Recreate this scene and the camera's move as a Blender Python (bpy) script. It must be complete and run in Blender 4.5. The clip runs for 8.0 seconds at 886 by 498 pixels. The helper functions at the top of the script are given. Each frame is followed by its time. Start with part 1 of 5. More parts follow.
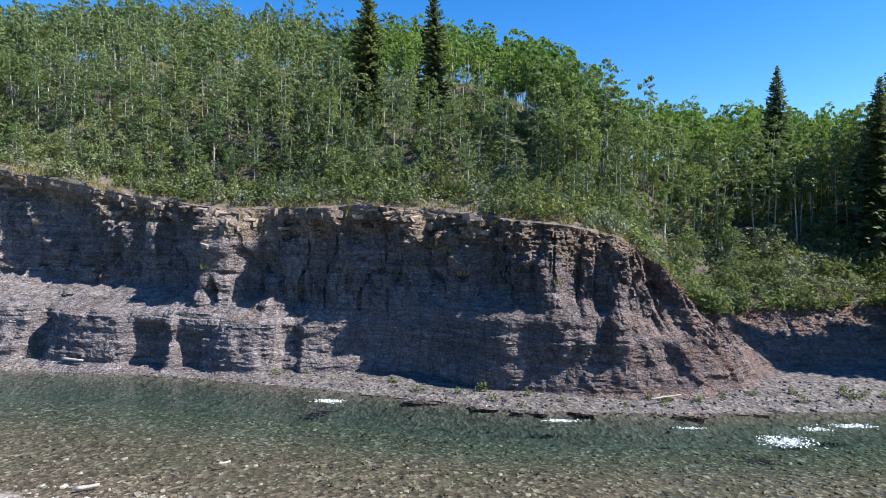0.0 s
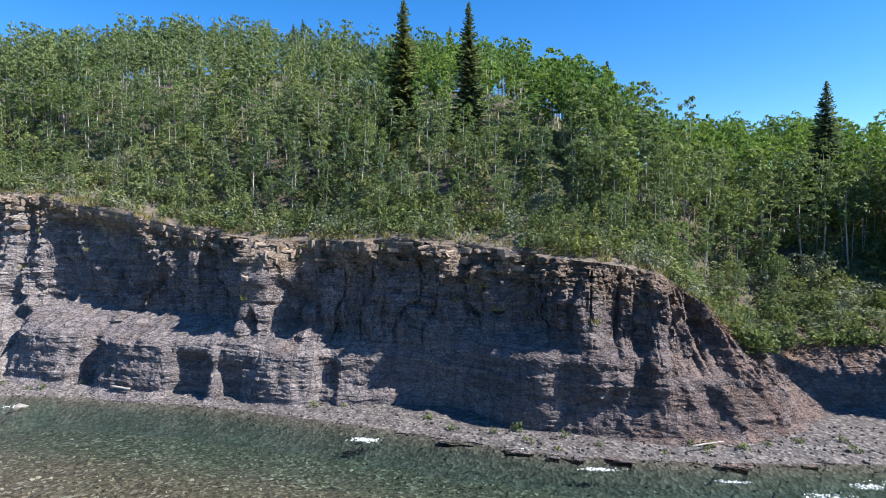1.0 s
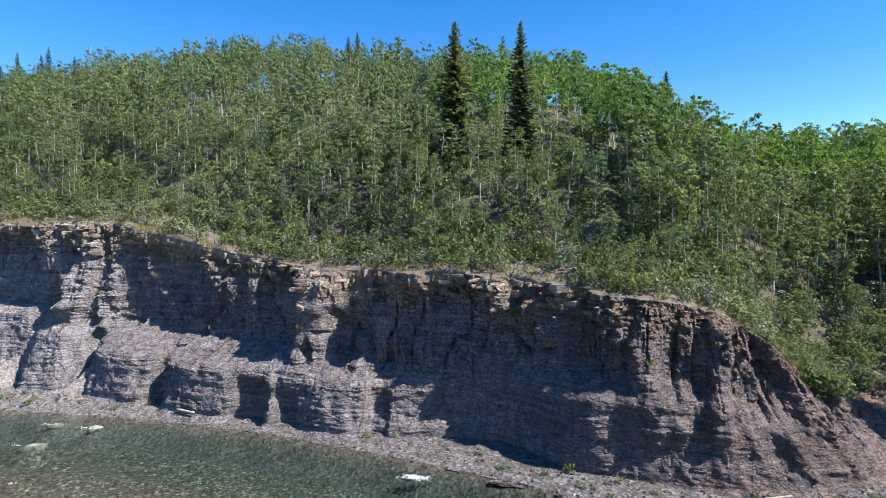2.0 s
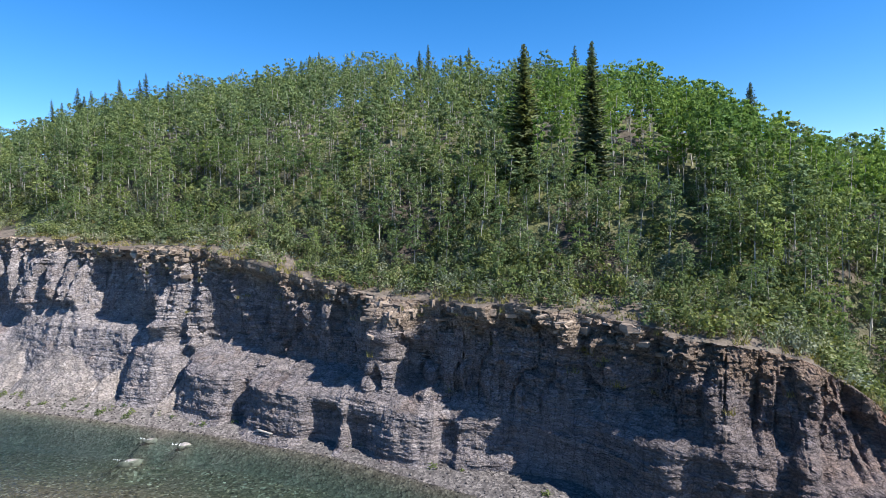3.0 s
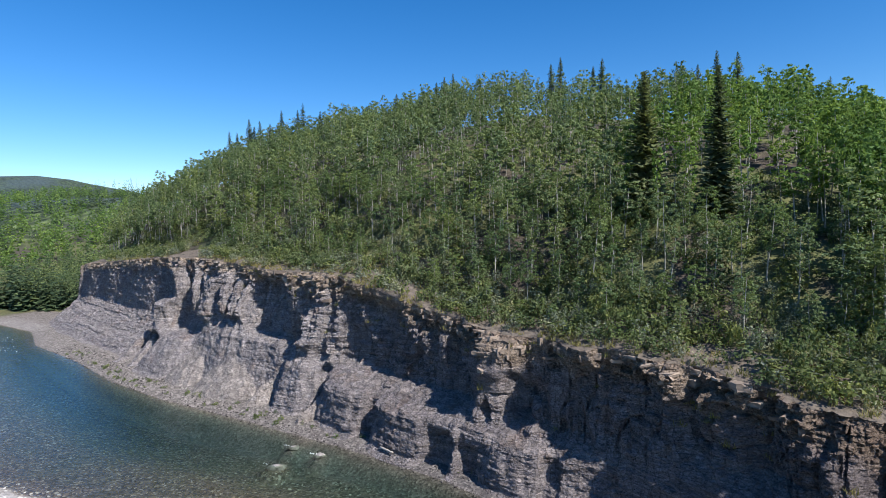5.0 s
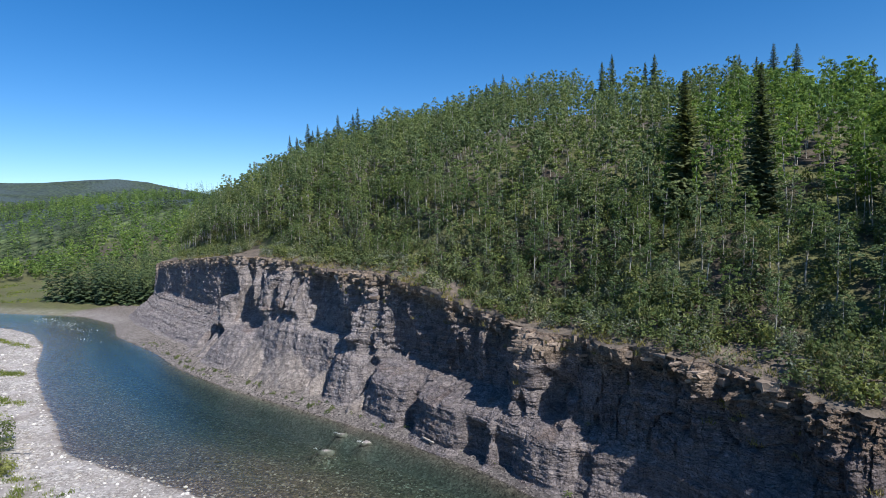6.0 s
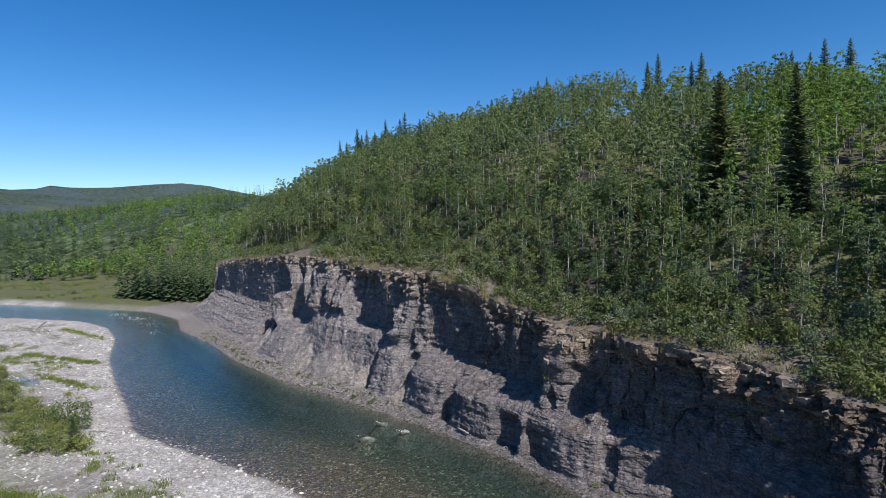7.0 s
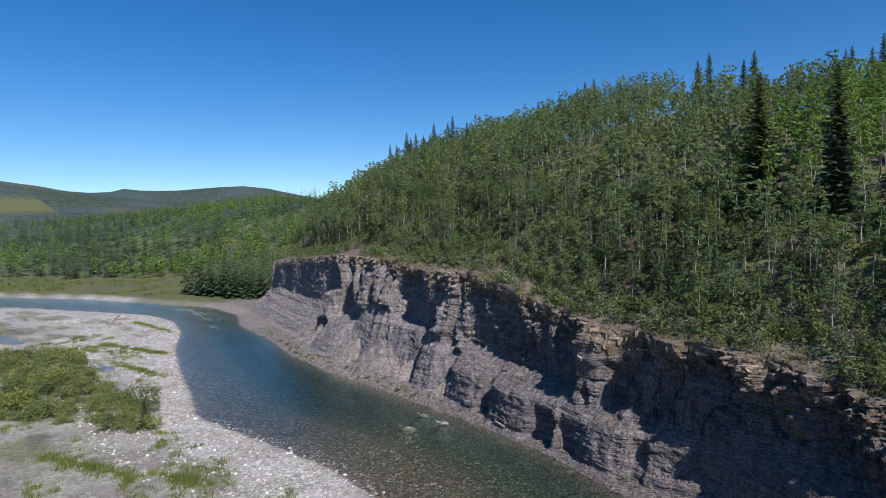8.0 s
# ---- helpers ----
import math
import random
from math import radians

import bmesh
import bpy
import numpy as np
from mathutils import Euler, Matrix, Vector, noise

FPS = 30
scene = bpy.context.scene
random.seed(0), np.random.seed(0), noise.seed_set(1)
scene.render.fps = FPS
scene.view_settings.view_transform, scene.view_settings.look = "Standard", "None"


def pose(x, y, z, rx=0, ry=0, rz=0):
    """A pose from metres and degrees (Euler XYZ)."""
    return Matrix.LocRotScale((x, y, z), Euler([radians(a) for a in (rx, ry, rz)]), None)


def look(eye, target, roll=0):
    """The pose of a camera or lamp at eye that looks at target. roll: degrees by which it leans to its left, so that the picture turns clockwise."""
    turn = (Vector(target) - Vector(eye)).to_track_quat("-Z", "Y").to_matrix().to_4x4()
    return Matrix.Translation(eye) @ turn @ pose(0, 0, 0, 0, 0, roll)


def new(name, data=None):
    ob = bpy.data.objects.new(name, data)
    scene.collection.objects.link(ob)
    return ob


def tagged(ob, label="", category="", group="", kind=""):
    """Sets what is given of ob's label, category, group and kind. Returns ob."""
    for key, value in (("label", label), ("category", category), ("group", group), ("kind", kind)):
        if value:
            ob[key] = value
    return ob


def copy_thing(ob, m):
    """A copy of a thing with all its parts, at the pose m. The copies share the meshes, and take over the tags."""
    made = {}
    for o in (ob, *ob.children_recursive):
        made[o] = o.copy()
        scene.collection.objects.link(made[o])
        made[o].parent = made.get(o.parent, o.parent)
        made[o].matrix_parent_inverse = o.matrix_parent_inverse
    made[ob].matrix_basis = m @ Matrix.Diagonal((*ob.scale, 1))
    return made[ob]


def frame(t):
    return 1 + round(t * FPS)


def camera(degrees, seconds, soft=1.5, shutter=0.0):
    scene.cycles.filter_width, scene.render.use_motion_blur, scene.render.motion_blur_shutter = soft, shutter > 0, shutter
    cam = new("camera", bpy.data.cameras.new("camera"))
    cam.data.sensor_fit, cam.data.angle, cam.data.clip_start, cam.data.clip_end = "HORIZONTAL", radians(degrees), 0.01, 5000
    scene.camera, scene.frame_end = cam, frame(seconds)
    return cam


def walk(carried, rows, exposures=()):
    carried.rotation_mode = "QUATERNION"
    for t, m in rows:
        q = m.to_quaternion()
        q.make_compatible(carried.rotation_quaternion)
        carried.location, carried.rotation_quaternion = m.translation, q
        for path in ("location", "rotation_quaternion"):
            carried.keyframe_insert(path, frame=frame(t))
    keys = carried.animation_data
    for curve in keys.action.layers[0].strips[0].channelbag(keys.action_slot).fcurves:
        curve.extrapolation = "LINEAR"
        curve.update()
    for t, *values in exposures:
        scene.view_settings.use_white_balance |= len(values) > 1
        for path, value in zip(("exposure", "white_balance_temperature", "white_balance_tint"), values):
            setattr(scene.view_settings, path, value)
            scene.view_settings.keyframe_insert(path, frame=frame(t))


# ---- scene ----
cam = camera(76.6, 8.0, soft=0.6)
PATH = [
    (0, (-0.092, 0.243, 11.419), (-0.136, 2.24, 11.329), 0.1),
    (0.5, (-0.239, 0.293, 12.777), (-0.341, 2.288, 12.686), 0.0),
    (1, (-0.127, 0.427, 14.155), (-0.294, 2.417, 14.058), -0.1),
    (1.5, (0.014, 0.634, 15.492), (-0.238, 2.615, 15.39), -0.3),
    (3, (0.5, 0.8, 19.523), (-0.105, 2.703, 19.419), -0.8),
    (3.5, (0.884, 0.784, 20.865), (0.159, 2.645, 20.761), -0.9),
    (4, (1.573, 0.632, 22.049), (0.734, 2.444, 21.945), -1.0),
    (4.5, (2.747, 0.442, 22.756), (1.788, 2.194, 22.658), -1.1),
    (6, (6.995, -0.749, 23.366), (5.762, 0.823, 23.267), -1.6),
    (6.5, (8.53, -1.304, 23.168), (7.225, 0.208, 23.078), -1.6),
    (7, (9.997, -1.855, 23.193), (8.628, -0.4, 23.105), -1.7),
    (7.5, (11.529, -2.357, 23.086), (10.096, -0.964, 23.005), -1.6),
    (8, (12.984, -2.78, 23.062), (11.486, -1.457, 22.985), -1.6),
]
walk(cam, [(t, look(eye, target, roll)) for t, eye, target, roll in PATH], [(0.0, 1.3), (1.5, 1.32), (4.0, 1.02), (8.0, 0.38)])

# ---- light ----
SUN_DIR = Vector((0.70, -0.125, 0.72)).normalized()  # towards the sun
sun = new("sun", bpy.data.lights.new("sun", "SUN"))
sun.data.energy, sun.data.angle, sun.data.color = 4.6, radians(0.53), (1.0, 0.955, 0.90)
sun.matrix_world = Matrix.Translation((60, 30, 120)) @ SUN_DIR.to_track_quat("Z", "Y").to_matrix().to_4x4()
world = bpy.data.worlds.new("sky")
scene.world = world
world.use_nodes = True
_n = world.node_tree.nodes
_sky = _n.new("ShaderNodeTexSky")
_sky.sky_type, _sky.sun_disc = "NISHITA", False
_sky.sun_elevation = math.asin(SUN_DIR.z)
_sky.sun_rotation = math.atan2(SUN_DIR.x, SUN_DIR.y)
_sky.altitude, _sky.air_density, _sky.dust_density, _sky.ozone_density = 1600, 1.0, 0.6, 3.0
_n["Background"].inputs["Strength"].default_value = 0.1
_hue = _n.new("ShaderNodeHueSaturation")
_hue.inputs["Saturation"].default_value = 1.36
_hue.inputs["Hue"].default_value = 0.504
world.node_tree.links.new(_sky.outputs[0], _hue.inputs["Color"])
world.node_tree.links.new(_hue.outputs[0], _n["Background"].inputs["Color"])


# ---- numbers: noise, curves ----
def lattice(i, j, k, seed):
    with np.errstate(over="ignore"):
        h = i.astype(np.uint32) * np.uint32(374761393) + j.astype(np.uint32) * np.uint32(668265263)
        h = h + k.astype(np.uint32) * np.uint32(2246822519) + np.uint32(seed * 3266489917 & 0xFFFFFFFF)
        h = (h ^ (h >> np.uint32(13))) * np.uint32(1274126177)
        h = (h ^ (h >> np.uint32(16))) * np.uint32(2654435761)
        h = h ^ (h >> np.uint32(15))
    return h.astype(np.float64) / 2147483648.0 - 1.0


def noise3(x, y, z, seed=1):
    """Smooth noise between -1 and 1."""
    x, y, z = np.broadcast_arrays(np.asarray(x, float), np.asarray(y, float), np.asarray(z, float))
    fx, fy, fz = np.floor(x), np.floor(y), np.floor(z)
    i, j, k = fx.astype(np.int64), fy.astype(np.int64), fz.astype(np.int64)
    u, v, w = x - fx, y - fy, z - fz
    u, v, w = (a * a * (3 - 2 * a) for a in (u, v, w))
    out = 0.0
    for di in (0, 1):
        for dj in (0, 1):
            for dk in (0, 1):
                out = out + lattice(i + di, j + dj, k + dk, seed) * (u if di else 1 - u) * (v if dj else 1 - v) * (w if dk else 1 - w)
    return out


def fbm(x, y, z, seed=1, octaves=4):
    out, a = 0.0, 0.5
    for o in range(octaves):
        out = out + a * noise3(x, y, z, seed + o)
        x, y, z, a = np.asarray(x) * 2.03, np.asarray(y) * 2.03, np.asarray(z) * 2.03, a * 0.5
    return out


def step(a, b, x):
    t = np.clip((x - a) / (b - a), 0, 1)
    return t * t * (3 - 2 * t)


def curve(ctrl, gap, soften):
    """A smooth line through control points (columns: x, y and more), sampled at even gaps."""
    c = np.array(ctrl, float)
    l = np.r_[0, np.cumsum(np.hypot(*np.diff(c[:, :2], axis=0).T))]
    s = np.arange(0, l[-1], gap)
    p = np.stack([np.interp(s, l, col) for col in c.T], 1)
    n = int(soften / gap)
    if n > 1:
        k = np.hanning(n * 2 + 1)
        k /= k.sum()
        p = np.stack([np.convolve(np.pad(col, n, mode="reflect", reflect_type="odd"), k, "valid") for col in p.T], 1)
    return p


# the foot of the cliff, from upstream to downstream: x, y, height of the edge, height of the bench,
# slope of the foot below the bench, width of the bench, batter of the upper wall
WALL = curve([
    (-240, 205, 9, 1, 0.9, 0.0, 0.6),
    (-205, 150, 9, 1, 0.9, 0.0, 0.6),
    (-182, 112, 10, 1, 0.9, 0.0, 0.6),
    (-168, 85, 11, 2, 0.9, 0.2, 0.6),
    (-159, 71, 13, 4, 0.85, 0.5, 0.25),
    (-149, 62.2, 14.4, 5.5, 1.2, 1.0, 0.10),
    (-135, 57.9, 15.4, 6.0, 1.25, 1.2, 0.05),
    (-120, 54.8, 16.2, 6.0, 1.28, 1.2, 0.05),
    (-104, 52.2, 17.2, 6.0, 1.28, 1.2, 0.05),
    (-88, 50.4, 18, 6.2, 1.08, 1.2, 0.06),
    (-74, 49.2, 17.8, 7.5, 0.55, 1.0, 0.15),
    (-66, 47.4, 17.2, 7.8, 0.40, 0.8, 0.32),
    (-57, 48.0, 16.8, 7.4, 0.42, 0.8, 0.2),
    (-47, 47.6, 17.0, 5.6, 0.34, 0.8, 0.14),
    (-38, 45.3, 15.4, 4.6, 0.22, 3.2, 0.06),
    (-30, 43.4, 13.9, 4.6, 0.22, 3.9, 0.05),
    (-20, 42.2, 12.6, 4.4, 0.22, 3.8, 0.06),
    (-12, 40.9, 12.6, 3.5, 0.20, 2.7, 0.06),
    (-7, 42.0, 12.8, 3.2, 0.12, 0.4, 0.05),
    (-2.5, 41.6, 12.4, 4.8, 0.03, 0.2, 0.13),
    (1.5, 37.9, 11.8, 5.0, 0.08, 1.8, 0.18),
    (7, 36.5, 11.3, 5.0, 0.14, 1.2, 0.24),
    (12, 35.9, 10.3, 3.6, 0.30, 0.6, 0.46),
    (16.5, 36.5, 8.0, 3.0, 0.45, 0.3, 0.66),
    (20.5, 38.0, 5.2, 2.0, 0.7, 0.2, 0.8),
    (25, 41.8, 4.6, 1.6, 0.9, 0.2, 0.9),
    (34, 42.6, 5.0, 1.5, 0.9, 0.2, 0.9),
    (60, 41.0, 5.0, 1.5, 0.9, 0.2, 0.9),
    (140, 34.0, 3.0, 1.5, 0.9, 0.2, 0.9),
    (300, 5.0, 3.0, 1.5, 0.9, 0.2, 0.9),
], 0.25, 1.6)
_t = np.gradient(WALL[:, :2], axis=0)
_t /= np.hypot(*_t.T)[:, None]
_k = np.hanning(33)
_k /= _k.sum()
_t = np.stack([np.convolve(np.pad(c, 16, mode="edge"), _k, "valid") for c in _t.T], 1)
_t /= np.hypot(*_t.T)[:, None]
WALL_IN = np.stack([-_t[:, 1], _t[:, 0]], 1)  # into the hill
DEEP = WALL[:, 4] * WALL[:, 3] + WALL[:, 5] + WALL[:, 6] * (WALL[:, 2] - WALL[:, 3])  # how far the edge lies behind the foot

# the river's middle line, upstream to downstream: x, y, half its width
RIVER = curve([
    (-900, -330, 14), (-520, -150, 14), (-340, -42, 13), (-277, -4, 12), (-225, 26, 11.5), (-190, 40, 9.5), (-165, 49.5, 9), (-145, 49.5, 8.2), (-127, 44.6, 6.6),
    (-104, 39.3, 9.1), (-86, 35.2, 9.4), (-70, 32.8, 10.3), (-60, 31.5, 11.5), (-50, 32.4, 10.6), (-35, 33.4, 9.3), (-24, 32.6, 9.1), (-8, 29.6, 8.1), (3, 27.45, 6.85), (13, 27.0, 6.9), (26, 27.2, 7.5),
    (45, 27.6, 7.4), (90, 25, 9), (180, 8, 10), (420, -70, 12), (900, -240, 14),
], 0.5, 2.2)
_r = np.gradient(RIVER[:, :2], axis=0)
_r /= np.hypot(*_r.T)[:, None]
RIVER_LEFT = np.stack([-_r[:, 1], _r[:, 0]], 1)


def nearest(px, py, line, every=1):
    """The nearest sample of a line, for arrays of places."""
    a = line[::every, :2]
    p = np.stack([px, py], 1)
    out = np.empty(len(p), int)
    for n in range(0, len(p), 4000):
        q = p[n : n + 4000]
        d = (q[:, :1] - a[None, :, 0]) ** 2 + (q[:, 1:] - a[None, :, 1]) ** 2
        out[n : n + 4000] = d.argmin(1)
    return out * every


def river_across(px, py):
    """Where a place lies across the river: -1 at the gravel side, 1 at the cliff side; and metres from the water's edge."""
    n = nearest(px, py, RIVER, 2)
    d = ((np.stack([px, py], 1) - RIVER[n, :2]) * RIVER_LEFT[n]).sum(1)
    d = np.where(np.abs(d) < 30, d, np.sign(d) * np.hypot(px - RIVER[n, 0], py - RIVER[n, 1]))
    hw = RIVER[n, 2]
    return d / hw, np.abs(d) - hw


def wall_place(px, py):
    n = nearest(px, py, WALL, 2)
    off = np.stack([px, py], 1) - WALL[n, :2]
    d = (off * WALL_IN[n]).sum(1)
    return n, np.where(np.abs(d) > 25, np.sign(d) * np.hypot(*off.T), d)


def valley(px, py):
    """The wide valley and the hills behind it, without the river's own cut."""
    z = 1.0 + 0.5 * fbm(px / 60, py / 60, 0 * px, 40, 3)
    west = np.maximum(-px - 150, 0)
    rise = 0.10 * np.maximum(west - 60, 0) * step(20, 260, py + 0.10 * west) + 0.05 * np.maximum(west - 200, 0)
    z = z + 42 * (1 - np.exp(-rise / 42)) + 24 * step(60, 260, py) * step(-1100, -420, px) * step(-120, -230, px)
    for cx, cy, rx, ry, h in ((-2500, -250, 700, 330, 150), (-1150, 640, 420, 260, 26), (-1500, 160, 420, 200, 40)):
        z = z + h * np.exp(-(((px - cx) / rx) ** 2) - ((py - cy) / ry) ** 2)
    # the long ridge that closes the valley, its skyline by bearing
    bearing, r = np.degrees(np.arctan2(py, -px)), np.hypot(px, py)
    skyline = np.interp(bearing, [-20, 0, 3.4, 5.6, 8, 10.3, 11.8, 13.4, 15.7, 18, 20.5, 23.6, 25.7, 28.4, 31.2, 38, 60], [120, 178, 186, 177, 164, 157, 177, 171, 173, 184, 192, 202, 176, 150, 131, 110, 70])
    k = np.exp(-(((r - 2100 - 9 * (bearing - 12)) / np.where(r < 2100, 560, 900)) ** 2)) * (px < 0)
    z = z * (1 - k) + skyline * k
    z = z + 90 * step(700, 2600, np.hypot(px, py + 200)) * step(-0.3, 0.6, -py / np.hypot(px + 1, py + 1)) * step(-1500, 300, px)
    return z + 5 * fbm(px / 160, py / 160, 0 * px, 44, 4) * step(150, 600, np.hypot(px, py))


def hill_height(px, py):
    """The wooded hill above the cliff: metres behind its brow, and height."""
    brow = np.interp(px, [-240, -185, -168, -156, -146, -128, -110, -90, -47, -20, 0, 10, 16, 24, 40, 120, 300], [215, 122, 95, 79, 72.5, 67, 63.5, 59, 52.5, 48, 45, 42.5, 43, 45, 45, 39, 8])
    top = np.interp(px, [-240, -185, -168, -150, -128, -112, -90, -47, -30, -3, 6, 12, 20, 26, 60], [5, 8, 11, 14.2, 15.6, 16.8, 18, 17, 13.9, 12.6, 11.9, 10.4, 6.4, 5.4, 5.4])
    size = np.interp(px, [-260, -200, -165, -125, -95, -50, 2, 30, 60, 300], [12, 24, 32.3, 37.6, 39.5, 40.9, 38.2, 24, 23.5, 20])
    far = np.interp(px, [-125, -95, 8, 30], [44, 52, 55, 44])
    d = (py - brow) * 0.97
    h = top + size * (1 - np.exp(-np.maximum(d, 0) / far))
    h = h + (0.5 * fbm(px / 5, py / 5, 0 * px, 70, 3) + 1.3 * fbm(px / 17, py / 17, 0 * px, 73, 2)) * step(1, 8, d)
    return d, h


# boulders in the current: x, y, size, height over the water
BOULDERS = ((-40.2, 40.4, 0.55, 0.0), (-36.3, 40.2, 0.5, 0.02), (-38.4, 36.2, 0.7, -0.08), (-8.4, 36.4, 0.28, -0.06))


def ground_height(px, py):
    px, py = np.asarray(px, float), np.asarray(py, float)
    q, edge = river_across(px, py)
    base = valley(px, py)
    # gravel bar and banks
    south = q < 0
    bank = np.where(south, 0.05 + 0.75 * (1 - np.exp(-np.maximum(edge, 0) / 14)), 0.02 + np.interp(px, [-70, -28, -12, 14, 24], [1.0, 0.75, 0.45, 0.45, 0.8]) * (1 - np.exp(-np.maximum(edge, 0) / 2.6)))
    bank = bank + (0.10 * fbm(px / 3.5, py / 3.5, 0 * px, 50, 3) + 0.12 * fbm(px / 13, py / 13, 0 * px, 53, 2)) * step(0.3, 4, edge)
    z = bank + (base - bank) * step(25, 130, edge)
    # bed: shallow by the gravel, deepest towards the cliff
    across = np.clip(q, -1, 1)
    depth = 0.10 * step(-1, -0.92, across) + 0.25 * step(-1, -0.35, across) + 0.85 * step(-0.35, 0.45, across)
    depth = depth * (1 - step(0.68, 1.0, across)) * (1 + 0.9 * step(-30, -60, px) * step(-135, -100, px))
    bed = -depth + 0.05 * fbm(px / 1.5, py / 1.5, 0 * px, 57, 3) * step(0, 0.2, depth)
    z = np.where(edge < 0, bed, z)
    for cx, cy, r, high in BOULDERS:
        z = np.maximum(z, -2.2 + (1.95 + high) * np.exp(-(((px - cx) ** 2 + (py - cy) ** 2) / (2.6 * r + 0.5) ** 2) ** 1.5))
    # pools left in the gravel
    for cx, cy, rx, ry in ((-99, 16.3, 5, 1.6), (-120, 11, 7, 1.8), (-146, 7, 9, 2.0)):
        g = ((px - cx) / rx) ** 2 + ((py - cy - 0.12 * (px - cx)) / ry) ** 2 + 0.5 * fbm(px / 3, py / 3, 0 * px, 61, 2)
        z = np.where(south & (edge > 0), z - (z - 0.20) * (1 - step(0.7, 1.5, g)), z)
    # the hill behind the cliff
    n, d = wall_place(px, py)
    e = d - DEEP[n] - 2.2
    back, hill = hill_height(px, py)
    near = WALL[n, 2] + 0.5 + 0.35 * np.maximum(e, 0)
    k = step(1.0, 9.0, e)
    h = near * (1 - k) + np.maximum(hill, near * (1 - k)) * k
    flank = step(-300, -170, px)
    h = h * flank + z * (1 - flank)
    h = h * step(420, 170, back) + z * (1 - step(420, 170, back))
    m = step(0.0, 0.9, e)
    return np.where(e > 0, np.maximum(z, 0) * (1 - m) + h * m, z)


# ---- materials ----
class Mat:
    """A small hand for building node materials."""

    def __init__(self, name):
        self.m = bpy.data.materials.new(name)
        self.m.use_nodes = True
        self.t = self.m.node_tree
        self.b = self.t.nodes["Principled BSDF"]
        self.out = self.t.nodes["Material Output"]
        self.pos = self.node("ShaderNodeNewGeometry").outputs["Position"]

    def node(self, kind, **sets):
        n = self.t.nodes.new(kind)
        for k, v in sets.items():
            if k == "op":
                n.operation = v
            elif k == "blend":
                n.blend_type = v
        return n

    def link(self, a, b):
        if hasattr(a, "is_output"):
            self.t.links.new(a, b)
        else:
            b.default_value = a

    def scaled(self, v, s):
        n = self.node("ShaderNodeVectorMath", op="MULTIPLY")
        self.link(v, n.inputs[0])
        n.inputs[1].default_value = s
        return n.outputs[0]

    def noise(self, scale, detail=4, rough=0.55, vec=None, warp=0.0):
        n = self.node("ShaderNodeTexNoise")
        self.link(self.pos if vec is None else vec, n.inputs["Vector"])
        n.inputs["Scale"].default_value, n.inputs["Detail"].default_value = scale, detail
        n.inputs["Roughness"].default_value, n.inputs["Distortion"].default_value = rough, warp
        return n.outputs["Fac"]

    def cells(self, scale, vec=None, feature="F1", out="Distance"):
        n = self.node("ShaderNodeTexVoronoi")
        n.feature = feature
        self.link(self.pos if vec is None else vec, n.inputs["Vector"])
        n.inputs["Scale"].default_value = scale
        return n.outputs[out]

    def ramp(self, fac, *stops):
        n = self.node("ShaderNodeValToRGB")
        els = n.color_ramp.elements
        while len(els) < len(stops):
            els.new(0.5)
        for e, (p, c) in zip(els, stops):
            e.position = p
            e.color = (*c, 1) if isinstance(c, tuple) else (c, c, c, 1)
        self.link(fac, n.inputs[0])
        return n.outputs[0]

    def mix(self, fac, a, b, blend="MIX"):
        n = self.node("ShaderNodeMixRGB", blend=blend)
        for s, v in zip(n.inputs, (fac, a, b)):
            self.link((*v, 1) if isinstance(v, tuple) else v, s)
        return n.outputs[0]

    def math(self, op, a, b=0.0):
        n = self.node("ShaderNodeMath", op=op)
        self.link(a, n.inputs[0])
        self.link(b, n.inputs[1])
        return n.outputs[0]

    def bump(self, height, distance, strength=1.0, below=None):
        n = self.node("ShaderNodeBump")
        n.inputs["Strength"].default_value, n.inputs["Distance"].default_value = strength, distance
        self.link(height, n.inputs["Height"])
        if below is not None:
            self.link(below, n.inputs["Normal"])
        return n.outputs[0]

    def xyz(self, vec=None):
        n = self.node("ShaderNodeSeparateXYZ")
        self.link(self.pos if vec is None else vec, n.inputs[0])
        return n.outputs

    def done(self, colour, rough=0.9, normal=None, spec=0.3):
        self.link((*colour, 1) if isinstance(colour, tuple) else colour, self.b.inputs["Base Color"])
        self.link(rough, self.b.inputs["Roughness"])
        self.b.inputs["Specular IOR Level"].default_value = spec
        if normal is not None:
            self.link(normal, self.b.inputs["Normal"])
        return self.m


